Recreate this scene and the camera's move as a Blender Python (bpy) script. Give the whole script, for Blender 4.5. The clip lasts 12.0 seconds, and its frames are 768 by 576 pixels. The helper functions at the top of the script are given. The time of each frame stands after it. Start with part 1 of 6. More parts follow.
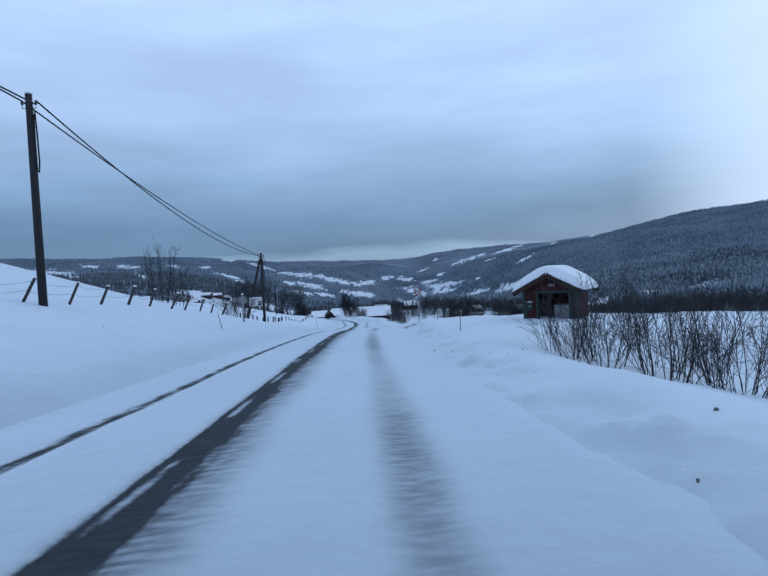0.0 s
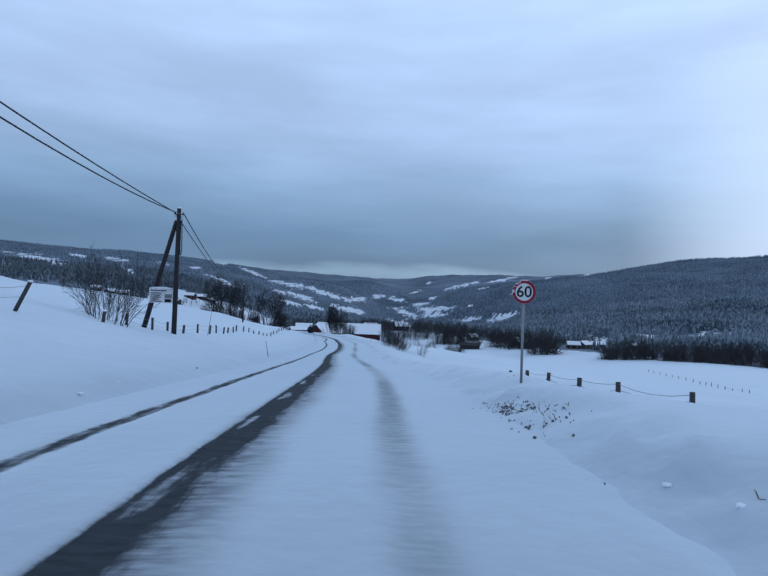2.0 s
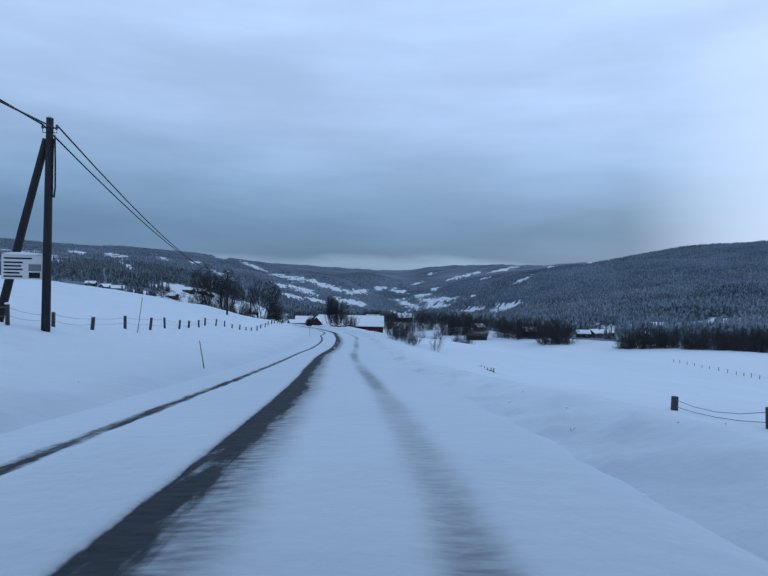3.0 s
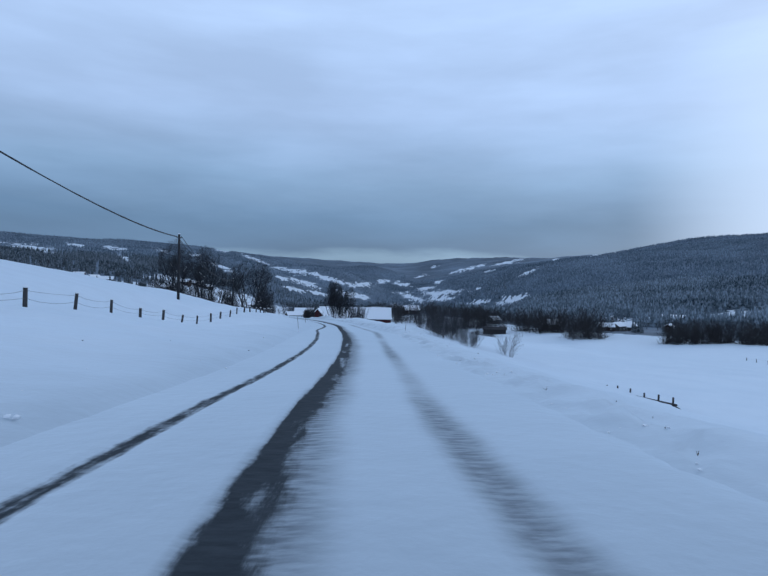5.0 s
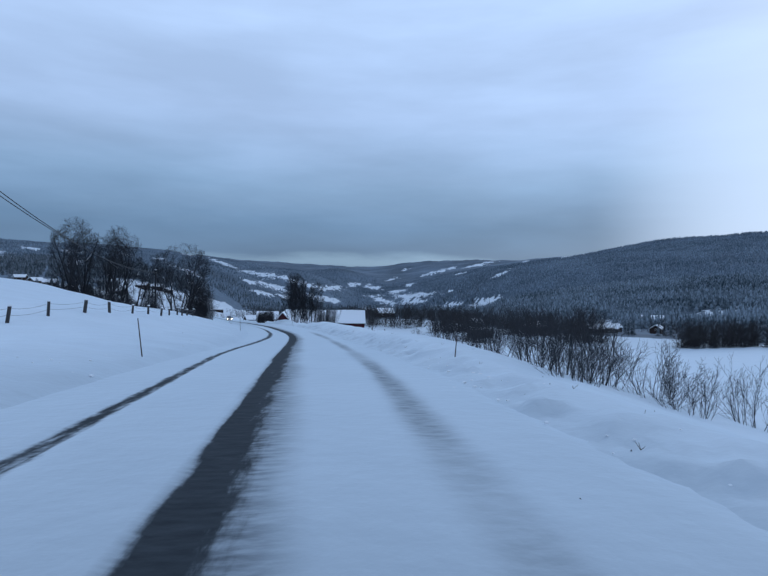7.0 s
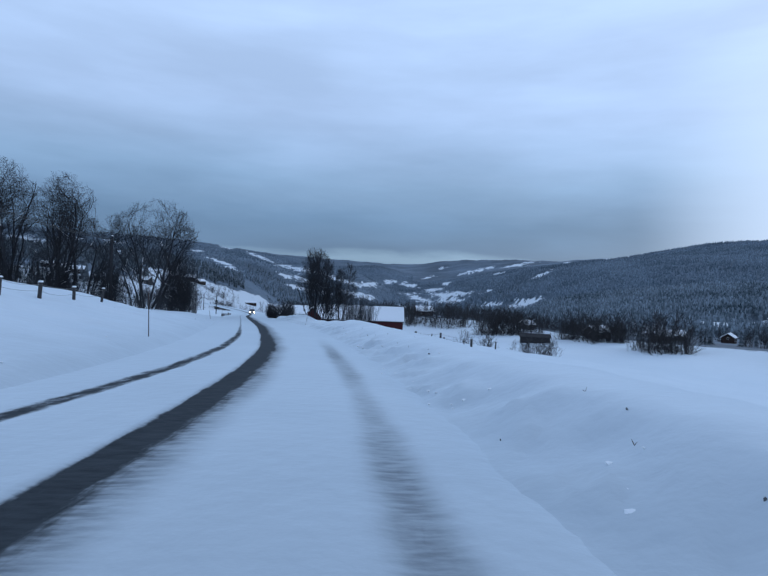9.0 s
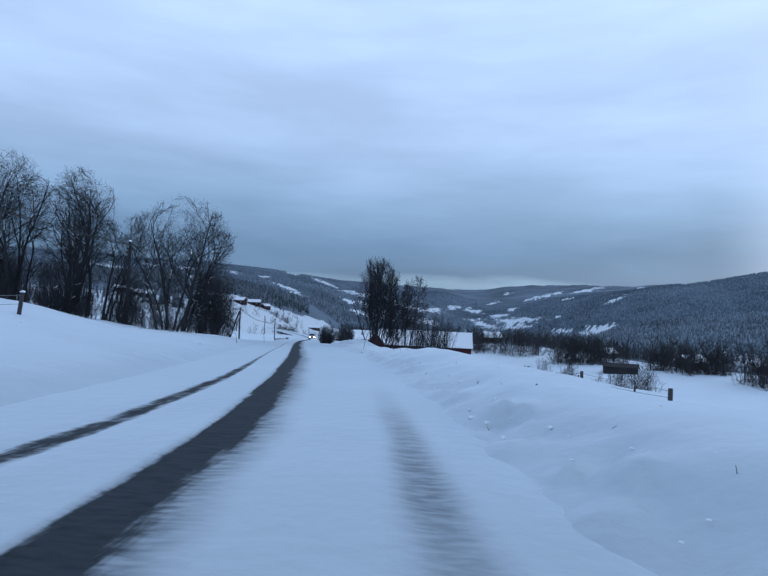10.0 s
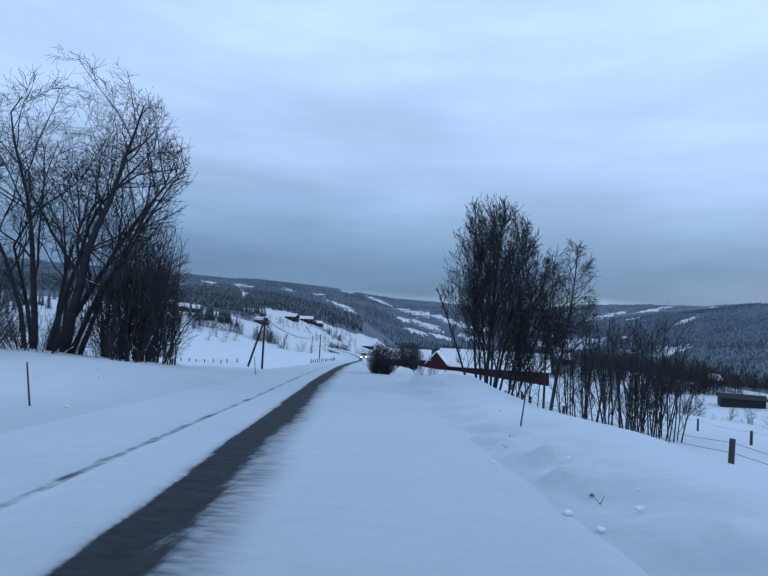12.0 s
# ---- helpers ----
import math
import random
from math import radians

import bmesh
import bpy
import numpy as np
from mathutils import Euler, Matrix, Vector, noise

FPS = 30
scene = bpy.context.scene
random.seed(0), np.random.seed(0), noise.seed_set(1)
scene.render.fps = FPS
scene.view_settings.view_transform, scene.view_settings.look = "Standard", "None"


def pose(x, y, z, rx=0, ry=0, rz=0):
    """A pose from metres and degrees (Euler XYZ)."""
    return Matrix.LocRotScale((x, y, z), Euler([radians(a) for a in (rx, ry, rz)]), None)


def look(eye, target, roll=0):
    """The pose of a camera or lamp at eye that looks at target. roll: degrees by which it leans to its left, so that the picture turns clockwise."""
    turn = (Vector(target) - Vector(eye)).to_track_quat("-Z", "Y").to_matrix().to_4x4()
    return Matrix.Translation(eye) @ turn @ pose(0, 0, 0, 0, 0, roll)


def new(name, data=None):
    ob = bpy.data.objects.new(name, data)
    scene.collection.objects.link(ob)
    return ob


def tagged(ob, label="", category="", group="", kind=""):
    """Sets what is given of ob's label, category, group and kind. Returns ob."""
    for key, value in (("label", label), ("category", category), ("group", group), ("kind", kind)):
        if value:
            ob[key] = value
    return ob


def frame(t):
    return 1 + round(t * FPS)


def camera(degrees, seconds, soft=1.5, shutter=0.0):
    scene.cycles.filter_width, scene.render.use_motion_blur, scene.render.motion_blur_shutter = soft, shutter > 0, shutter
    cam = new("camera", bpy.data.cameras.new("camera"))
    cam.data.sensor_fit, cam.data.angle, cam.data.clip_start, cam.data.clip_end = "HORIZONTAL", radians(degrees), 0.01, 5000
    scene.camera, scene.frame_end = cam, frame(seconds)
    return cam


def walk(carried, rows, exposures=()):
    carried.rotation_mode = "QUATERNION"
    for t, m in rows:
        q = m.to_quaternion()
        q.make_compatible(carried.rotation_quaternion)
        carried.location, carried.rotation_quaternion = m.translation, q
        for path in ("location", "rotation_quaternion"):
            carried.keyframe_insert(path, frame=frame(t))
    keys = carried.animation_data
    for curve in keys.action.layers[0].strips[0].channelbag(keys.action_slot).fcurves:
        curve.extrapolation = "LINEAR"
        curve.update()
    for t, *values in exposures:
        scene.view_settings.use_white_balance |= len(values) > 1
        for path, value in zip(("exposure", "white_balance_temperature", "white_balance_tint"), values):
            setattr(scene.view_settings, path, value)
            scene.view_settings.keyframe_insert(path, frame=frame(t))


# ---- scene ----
cam = camera(68.0, 12.0)
PATH = [
    (0, (1.357, -1.057, 3.856), (1.416, 1.601, 3.796), -3.3),
    (0.5, (1.266, 6.685, 3.446), (1.293, 9.345, 3.466), -3.0),
    (0.6, (1.202, 8.540, 3.298), (1.209, 11.200, 3.308), -1.1),
    (1, (1.040, 14.420, 2.973), (1.119, 17.079, 2.982), -0.4),
    (1.5, (0.883, 21.851, 2.601), (0.991, 24.509, 2.586), -0.2),
    (2, (0.746, 28.614, 2.278), (0.847, 31.271, 2.306), 2.3),
    (2.5, (0.854, 35.556, 1.890), (0.978, 38.214, 1.873), 1.5),
    (3, (0.773, 43.874, 1.178), (0.868, 46.533, 1.168), 1.3),
    (3.2, (0.580, 47.275, 1.043), (0.676, 49.932, 1.000), 1.6),
    (4.8, (-1.127, 74.267, -1.548), (-1.011, 76.923, -1.607), 2.3),
    (5, (-1.085, 77.446, -1.756), (-1.001, 80.103, -1.796), 1.2),
    (5.5, (-1.005, 85.454, -2.394), (-0.861, 88.110, -2.411), 0.8),
    (6, (-1.001, 93.402, -3.008), (-0.781, 96.053, -3.071), 1.2),
    (6.5, (-0.935, 101.995, -3.640), (-0.779, 104.648, -3.720), 1.6),
    (7, (-1.230, 111.153, -4.058), (-1.009, 113.804, -4.079), 0.8),
    (7.5, (-1.176, 120.349, -4.486), (-0.988, 123.002, -4.545), 0.2),
    (7.7, (-1.080, 123.776, -4.549), (-0.935, 126.432, -4.606), 0.3),
    (9.5, (-2.012, 151.901, -6.818), (-2.008, 154.561, -6.823), 3.4),
    (10, (-2.796, 159.729, -7.222), (-3.040, 162.376, -7.149), 2.4),
    (10.5, (-4.247, 168.463, -7.751), (-4.603, 171.097, -7.625), 4.1),
    (11, (-5.812, 176.599, -8.028), (-6.211, 179.227, -7.911), 4.2),
    (11.5, (-7.455, 184.353, -8.347), (-7.863, 186.978, -8.230), 2.1),
    (12, (-9.040, 191.827, -8.729), (-9.537, 194.437, -8.580), 2.8),
]
walk(cam, [(t, look(eye, target, roll)) for t, eye, target, roll in PATH], [(0, 0.12), (1.5, 0.02), (5, 0.0), (7.7, 0.0), (9.5, 0.1), (12, 0.16)])

# ---- world and light ----
world = bpy.data.worlds.new("winter_sky")
scene.world = world
world.use_nodes = True


def build_world():
    nt = world.node_tree
    nt.nodes.clear()
    N, L = nt.nodes.new, nt.links.new
    out = N("ShaderNodeOutputWorld")
    mix = N("ShaderNodeMixShader")
    mix.inputs[0].default_value = 0.94
    sky = N("ShaderNodeTexSky")
    sky.sky_type = "NISHITA"
    sky.sun_disc = False
    sky.sun_elevation = radians(24)
    sky.sun_rotation = radians(48)
    bg1 = N("ShaderNodeBackground")
    bg1.inputs[1].default_value = 0.1
    L(sky.outputs[0], bg1.inputs[0])
    tc = N("ShaderNodeTexCoord")
    sep = N("ShaderNodeSeparateXYZ")
    L(tc.outputs["Generated"], sep.inputs[0])
    # layered stratus: noise stretched along the horizon bends the height that feeds the ramp
    mp = N("ShaderNodeMapping")
    mp.inputs["Scale"].default_value = (1.3, 1.3, 6.0)
    L(tc.outputs["Generated"], mp.inputs[0])
    n1 = N("ShaderNodeTexNoise")
    n1.inputs["Scale"].default_value = 1.7
    n1.inputs["Detail"].default_value = 7
    n1.inputs["Roughness"].default_value = 0.55
    L(mp.outputs[0], n1.inputs["Vector"])
    mp2 = N("ShaderNodeMapping")
    mp2.inputs["Scale"].default_value = (2.2, 2.2, 11.0)
    L(tc.outputs["Generated"], mp2.inputs[0])
    n2 = N("ShaderNodeTexNoise")
    n2.inputs["Scale"].default_value = 1.3
    n2.inputs["Detail"].default_value = 6
    L(mp2.outputs[0], n2.inputs["Vector"])
    m1 = N("ShaderNodeMath"); m1.operation = "MULTIPLY_ADD"
    L(n1.outputs[0], m1.inputs[0]); m1.inputs[1].default_value = 0.10
    L(sep.outputs[2], m1.inputs[2])
    m2 = N("ShaderNodeMath"); m2.operation = "SUBTRACT"
    L(m1.outputs[0], m2.inputs[0]); m2.inputs[1].default_value = 0.05
    ramp = N("ShaderNodeValToRGB")
    cr = ramp.color_ramp
    stops = [(0.0, (0.159, 0.270, 0.410)), (0.030, (0.235, 0.380, 0.555)), (0.048, (0.118, 0.215, 0.368)), (0.10, (0.138, 0.252, 0.428)),
             (0.17, (0.245, 0.397, 0.625)), (0.28, (0.414, 0.585, 0.895)), (0.46, (0.505, 0.695, 1.035)), (1.0, (0.300, 0.440, 0.680))]
    cr.elements[0].position, cr.elements[0].color = stops[0][0], (*stops[0][1], 1)
    cr.elements[1].position, cr.elements[1].color = stops[-1][0], (*stops[-1][1], 1)
    for p, c in stops[1:-1]:
        e = cr.elements.new(p)
        e.color = (*c, 1)
    L(m2.outputs[0], ramp.inputs[0])
    # mottling of the cloud sheet
    mot = N("ShaderNodeMapRange")
    mot.inputs[1].default_value, mot.inputs[2].default_value = 0.3, 0.7
    mot.inputs[3].default_value, mot.inputs[4].default_value = 0.88, 1.11
    L(n2.outputs[0], mot.inputs[0])
    mul = N("ShaderNodeVectorMath"); mul.operation = "SCALE"
    L(ramp.outputs[0], mul.inputs[0]); L(mot.outputs[0], mul.inputs["Scale"])
    # brighter where the low sun stands behind the cloud
    dot = N("ShaderNodeVectorMath"); dot.operation = "DOT_PRODUCT"
    L(tc.outputs["Generated"], dot.inputs[0])
    dot.inputs[1].default_value = (math.sin(radians(46)) * 0.99, math.cos(radians(46)) * 0.99, 0.115)
    gl = N("ShaderNodeMapRange"); gl.interpolation_type = "SMOOTHSTEP"
    gl.inputs[1].default_value, gl.inputs[2].default_value = 0.925, 1.0
    gl.inputs[3].default_value, gl.inputs[4].default_value = 0.0, 0.85
    L(dot.outputs["Value"], gl.inputs[0])
    wide = N("ShaderNodeMapRange"); wide.interpolation_type = "SMOOTHSTEP"
    wide.inputs[1].default_value, wide.inputs[2].default_value = 0.45, 1.0
    wide.inputs[3].default_value, wide.inputs[4].default_value = 1.0, 1.08
    L(dot.outputs["Value"], wide.inputs[0])
    lit = N("ShaderNodeVectorMath"); lit.operation = "SCALE"
    L(mul.outputs[0], lit.inputs[0]); L(wide.outputs[0], lit.inputs["Scale"])
    add = N("ShaderNodeMix"); add.data_type = "RGBA"
    L(gl.outputs[0], add.inputs[0]); L(lit.outputs[0], add.inputs[6])
    add.inputs[7].default_value = (0.60, 0.80, 1.12, 1)
    bg2 = N("ShaderNodeBackground")
    bg2.inputs[1].default_value = 1.0
    L(add.outputs[2], bg2.inputs[0])
    L(bg1.outputs[0], mix.inputs[1]); L(bg2.outputs[0], mix.inputs[2])
    L(mix.outputs[0], out.inputs[0])


build_world()
sun_data = bpy.data.lights.new("sun", "SUN")
sun_data.energy, sun_data.angle, sun_data.color = 0.35, radians(30), (0.82, 0.91, 1.0)
sun = new("sun", sun_data)
sun.matrix_basis = look((60, 60, 40), (0, 6, 4))


# ---- materials ----
def principled(name, color, rough=0.8, metal=0.0, spec=0.3, var=0.15, scale=6.0, bump=0.0, bump_scale=40.0, stretch=(1, 1, 1), second=None):
    """A surface with grain at two scales, stretched where the material has a grain."""
    m = bpy.data.materials.new(name)
    m.use_nodes = True
    nt = m.node_tree
    b = nt.nodes["Principled BSDF"]
    b.inputs["Roughness"].default_value, b.inputs["Metallic"].default_value = rough, metal
    b.inputs["Specular IOR Level"].default_value = spec
    N, L = nt.nodes.new, nt.links.new
    tc, mp = N("ShaderNodeTexCoord"), N("ShaderNodeMapping")
    mp.inputs["Scale"].default_value = stretch
    L(tc.outputs["Object"], mp.inputs[0])
    n1, n2 = N("ShaderNodeTexNoise"), N("ShaderNodeTexNoise")
    n1.inputs["Scale"].default_value, n2.inputs["Scale"].default_value = scale, scale * 7
    n1.inputs["Detail"].default_value, n2.inputs["Detail"].default_value = 5, 3
    L(mp.outputs[0], n1.inputs["Vector"]); L(mp.outputs[0], n2.inputs["Vector"])
    av = N("ShaderNodeMath"); av.operation = "ADD"
    L(n1.outputs[0], av.inputs[0]); L(n2.outputs[0], av.inputs[1])
    mr = N("ShaderNodeMapRange")
    mr.inputs[1].default_value, mr.inputs[2].default_value = 0.6, 1.4
    L(av.outputs[0], mr.inputs[0])
    mx = N("ShaderNodeMix"); mx.data_type = "RGBA"
    lo = second or tuple(c * (1 - var) for c in color)
    hi = color if second else tuple(min(1, c * (1 + var)) for c in color)
    mx.inputs[6].default_value, mx.inputs[7].default_value = (*lo, 1), (*hi, 1)
    L(mr.outputs[0], mx.inputs[0]); L(mx.outputs[2], b.inputs["Base Color"])
    if bump:
        n3, bp = N("ShaderNodeTexNoise"), N("ShaderNodeBump")
        n3.inputs["Scale"].default_value, n3.inputs["Detail"].default_value = bump_scale, 4
        L(mp.outputs[0], n3.inputs["Vector"])
        bp.inputs["Strength"].default_value, bp.inputs["Distance"].default_value = bump, 0.02
        L(n3.outputs[0], bp.inputs["Height"]); L(bp.outputs[0], b.inputs["Normal"])
    return m


def forest_material(name, dark, frosted, amount):
    """Spruces that each carry more or less rime, in stands of their own tone."""
    m = bpy.data.materials.new(name)
    m.use_nodes = True
    nt = m.node_tree
    b = nt.nodes["Principled BSDF"]
    b.inputs["Roughness"].default_value, b.inputs["Specular IOR Level"].default_value = 0.9, 0.2
    N, L = nt.nodes.new, nt.links.new
    geo, n1 = N("ShaderNodeNewGeometry"), N("ShaderNodeTexNoise")
    n1.inputs["Scale"].default_value, n1.inputs["Detail"].default_value = 0.006, 5
    L(geo.outputs["Position"], n1.inputs["Vector"])
    stand = N("ShaderNodeMapRange")
    stand.inputs[1].default_value, stand.inputs[2].default_value = 0.35, 0.65
    L(n1.outputs[0], stand.inputs[0])
    rnd = N("ShaderNodeMath"); rnd.operation = "POWER"
    L(geo.outputs["Random Per Island"], rnd.inputs[0]); rnd.inputs[1].default_value = 1.6
    mixed = N("ShaderNodeMath"); mixed.operation = "MULTIPLY_ADD"
    L(stand.outputs[0], mixed.inputs[0]); mixed.inputs[1].default_value = 0.6; L(rnd.outputs[0], mixed.inputs[2])
    fac = N("ShaderNodeMath"); fac.operation = "MULTIPLY"; fac.use_clamp = True
    L(mixed.outputs[0], fac.inputs[0]); fac.inputs[1].default_value = amount
    mx = N("ShaderNodeMix"); mx.data_type = "RGBA"
    mx.inputs[6].default_value, mx.inputs[7].default_value = (*dark, 1), (*frosted, 1)
    L(fac.outputs[0], mx.inputs[0]); L(mx.outputs[2], b.inputs["Base Color"])
    return m


def snow_material(name, road=False, far=False):
    m = bpy.data.materials.new(name)
    m.use_nodes = True
    nt = m.node_tree
    b = nt.nodes["Principled BSDF"]
    N, L = nt.nodes.new, nt.links.new
    b.inputs["Roughness"].default_value, b.inputs["Specular IOR Level"].default_value = 0.75, 0.25
    if not far:
        b.inputs["Sheen Weight"].default_value, b.inputs["Sheen Roughness"].default_value = 0.85, 0.45
        b.inputs["Sheen Tint"].default_value = (0.84, 0.93, 1.0, 1)
    geo = N("ShaderNodeNewGeometry")
    n1 = N("ShaderNodeTexNoise")
    n1.inputs["Scale"].default_value, n1.inputs["Detail"].default_value = 0.35, 6
    L(geo.outputs["Position"], n1.inputs["Vector"])
    base = N("ShaderNodeMix"); base.data_type = "RGBA"
    base.inputs[6].default_value, base.inputs[7].default_value = (0.60, 0.645, 0.69, 1), (0.72, 0.765, 0.805, 1)
    L(n1.outputs[0], base.inputs[0])
    col = base.outputs[2]
    if not far:
        pk = N("ShaderNodeAttribute"); pk.attribute_name = "packed"
        dirty = N("ShaderNodeMix"); dirty.data_type = "RGBA"
        dirty.inputs[6].default_value, dirty.inputs[7].default_value = (0.34, 0.39, 0.43, 1), (0.47, 0.525, 0.565, 1)
        L(n1.outputs[0], dirty.inputs[0])
        trod = N("ShaderNodeMix"); trod.data_type = "RGBA"
        L(pk.outputs["Fac"], trod.inputs[0]); L(col, trod.inputs[6]); L(dirty.outputs[2], trod.inputs[7])
        col = trod.outputs[2]
        n2, bp = N("ShaderNodeTexNoise"), N("ShaderNodeBump")
        n2.inputs["Scale"].default_value, n2.inputs["Detail"].default_value = 3.0, 7
        L(geo.outputs["Position"], n2.inputs["Vector"])
        bp.inputs["Strength"].default_value, bp.inputs["Distance"].default_value = 0.22, 0.12
        L(n2.outputs[0], bp.inputs["Height"]); L(bp.outputs[0], b.inputs["Normal"])
    if road:
        mp = N("ShaderNodeMapping")
        mp.inputs["Scale"].default_value = (4.5, 0.8, 1.0)
        L(geo.outputs["Position"], mp.inputs[0])
        n3 = N("ShaderNodeTexNoise")
        n3.inputs["Scale"].default_value, n3.inputs["Detail"].default_value = 1.4, 8
        n3.inputs["Roughness"].default_value = 0.65
        L(mp.outputs[0], n3.inputs["Vector"])
        mp4 = N("ShaderNodeMapping")
        mp4.inputs["Scale"].default_value = (1.6, 5.0, 1.0)
        L(geo.outputs["Position"], mp4.inputs[0])
        n4 = N("ShaderNodeTexNoise")
        n4.inputs["Scale"].default_value, n4.inputs["Detail"].default_value = 2.0, 8
        L(mp4.outputs[0], n4.inputs["Vector"])
        at = N("ShaderNodeAttribute"); at.attribute_name = "bare"
        su = N("ShaderNodeMath"); su.operation = "MULTIPLY_ADD"
        L(n4.outputs[0], su.inputs[0]); su.inputs[1].default_value = 0.3; L(n3.outputs[0], su.inputs[2])
        ad = N("ShaderNodeMath"); ad.operation = "MULTIPLY_ADD"
        L(su.outputs[0], ad.inputs[0]); ad.inputs[1].default_value = 0.65; L(at.outputs["Fac"], ad.inputs[2])
        mr = N("ShaderNodeMapRange"); mr.interpolation_type = "SMOOTHSTEP"
        mr.inputs[1].default_value, mr.inputs[2].default_value = 0.78, 1.1
        L(ad.outputs[0], mr.inputs[0])
        ice = N("ShaderNodeMix"); ice.data_type = "RGBA"
        ice.inputs[6].default_value, ice.inputs[7].default_value = (0.012, 0.016, 0.02, 1), (0.065, 0.074, 0.083, 1)
        L(n4.outputs[0], ice.inputs[0])
        sl = N("ShaderNodeAttribute"); sl.attribute_name = "slush"
        rip = N("ShaderNodeMapRange")
        rip.inputs[1].default_value, rip.inputs[2].default_value = 0.36, 0.62
        rip.inputs[3].default_value, rip.inputs[4].default_value = 0.6, 1.0
        L(n4.outputs[0], rip.inputs[0])
        sm = N("ShaderNodeMath"); sm.operation = "MULTIPLY"
        L(sl.outputs["Fac"], sm.inputs[0]); L(rip.outputs[0], sm.inputs[1])
        grey = N("ShaderNodeMix"); grey.data_type = "RGBA"
        grey.inputs[7].default_value = (0.13, 0.15, 0.17, 1)
        L(sm.outputs[0], grey.inputs[0]); L(col, grey.inputs[6])
        mx = N("ShaderNodeMix"); mx.data_type = "RGBA"
        L(mr.outputs[0], mx.inputs[0]); L(grey.outputs[2], mx.inputs[6]); L(ice.outputs[2], mx.inputs[7])
        col = mx.outputs[2]
        rr = N("ShaderNodeMapRange")
        rr.inputs[3].default_value, rr.inputs[4].default_value = 0.75, 0.7
        L(mr.outputs[0], rr.inputs[0]); L(rr.outputs[0], b.inputs["Roughness"])
        sp = N("ShaderNodeMapRange")
        sp.inputs[3].default_value, sp.inputs[4].default_value = 0.25, 0.06
        L(mr.outputs[0], sp.inputs[0]); L(sp.outputs[0], b.inputs["Specular IOR Level"])
        lying = N("ShaderNodeMath"); lying.operation = "MAXIMUM"
        L(mr.outputs[0], lying.inputs[0]); L(sm.outputs[0], lying.inputs[1])
        fuzz = N("ShaderNodeMapRange")
        fuzz.inputs[3].default_value, fuzz.inputs[4].default_value = 0.85, 0.0
        L(lying.outputs[0], fuzz.inputs[0]); L(fuzz.outputs[0], b.inputs["Sheen Weight"])
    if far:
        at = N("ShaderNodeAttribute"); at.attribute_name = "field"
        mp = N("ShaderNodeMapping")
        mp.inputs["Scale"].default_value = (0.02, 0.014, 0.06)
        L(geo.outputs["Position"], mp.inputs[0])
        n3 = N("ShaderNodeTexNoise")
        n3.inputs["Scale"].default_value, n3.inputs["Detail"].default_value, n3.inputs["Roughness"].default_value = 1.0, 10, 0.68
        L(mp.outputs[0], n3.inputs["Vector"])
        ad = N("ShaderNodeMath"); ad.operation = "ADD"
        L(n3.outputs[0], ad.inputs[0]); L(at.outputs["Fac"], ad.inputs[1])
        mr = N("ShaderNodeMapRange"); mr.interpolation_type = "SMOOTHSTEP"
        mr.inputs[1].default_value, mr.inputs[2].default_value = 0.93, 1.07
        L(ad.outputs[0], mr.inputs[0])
        n4 = N("ShaderNodeTexNoise")
        mp4 = N("ShaderNodeMapping")
        mp4.inputs["Scale"].default_value = (0.13, 0.10, 0.05)
        L(geo.outputs["Position"], mp4.inputs[0])
        n4.inputs["Scale"].default_value, n4.inputs["Detail"].default_value, n4.inputs["Roughness"].default_value = 1.0, 8, 0.75
        L(mp4.outputs[0], n4.inputs["Vector"])
        n5 = N("ShaderNodeTexNoise")
        n5.inputs["Scale"].default_value, n5.inputs["Detail"].default_value = 0.004, 4
        L(geo.outputs["Position"], n5.inputs["Vector"])
        av = N("ShaderNodeMath"); av.operation = "ADD"
        L(n4.outputs[0], av.inputs[0]); L(n5.outputs[0], av.inputs[1])
        wr = N("ShaderNodeMapRange")
        wr.inputs[1].default_value, wr.inputs[2].default_value = 0.80, 1.30
        L(av.outputs[0], wr.inputs[0])
        # forest floor tone: frost, with the blue-grey of distance haze painted into it
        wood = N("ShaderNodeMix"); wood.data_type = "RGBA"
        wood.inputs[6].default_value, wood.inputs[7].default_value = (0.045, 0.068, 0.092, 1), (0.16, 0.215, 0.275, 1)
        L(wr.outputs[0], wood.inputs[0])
        mx = N("ShaderNodeMix"); mx.data_type = "RGBA"
        L(mr.outputs[0], mx.inputs[0]); L(wood.outputs[2], mx.inputs[6]); L(col, mx.inputs[7])
        col = mx.outputs[2]
    L(col, b.inputs["Base Color"])
    return m


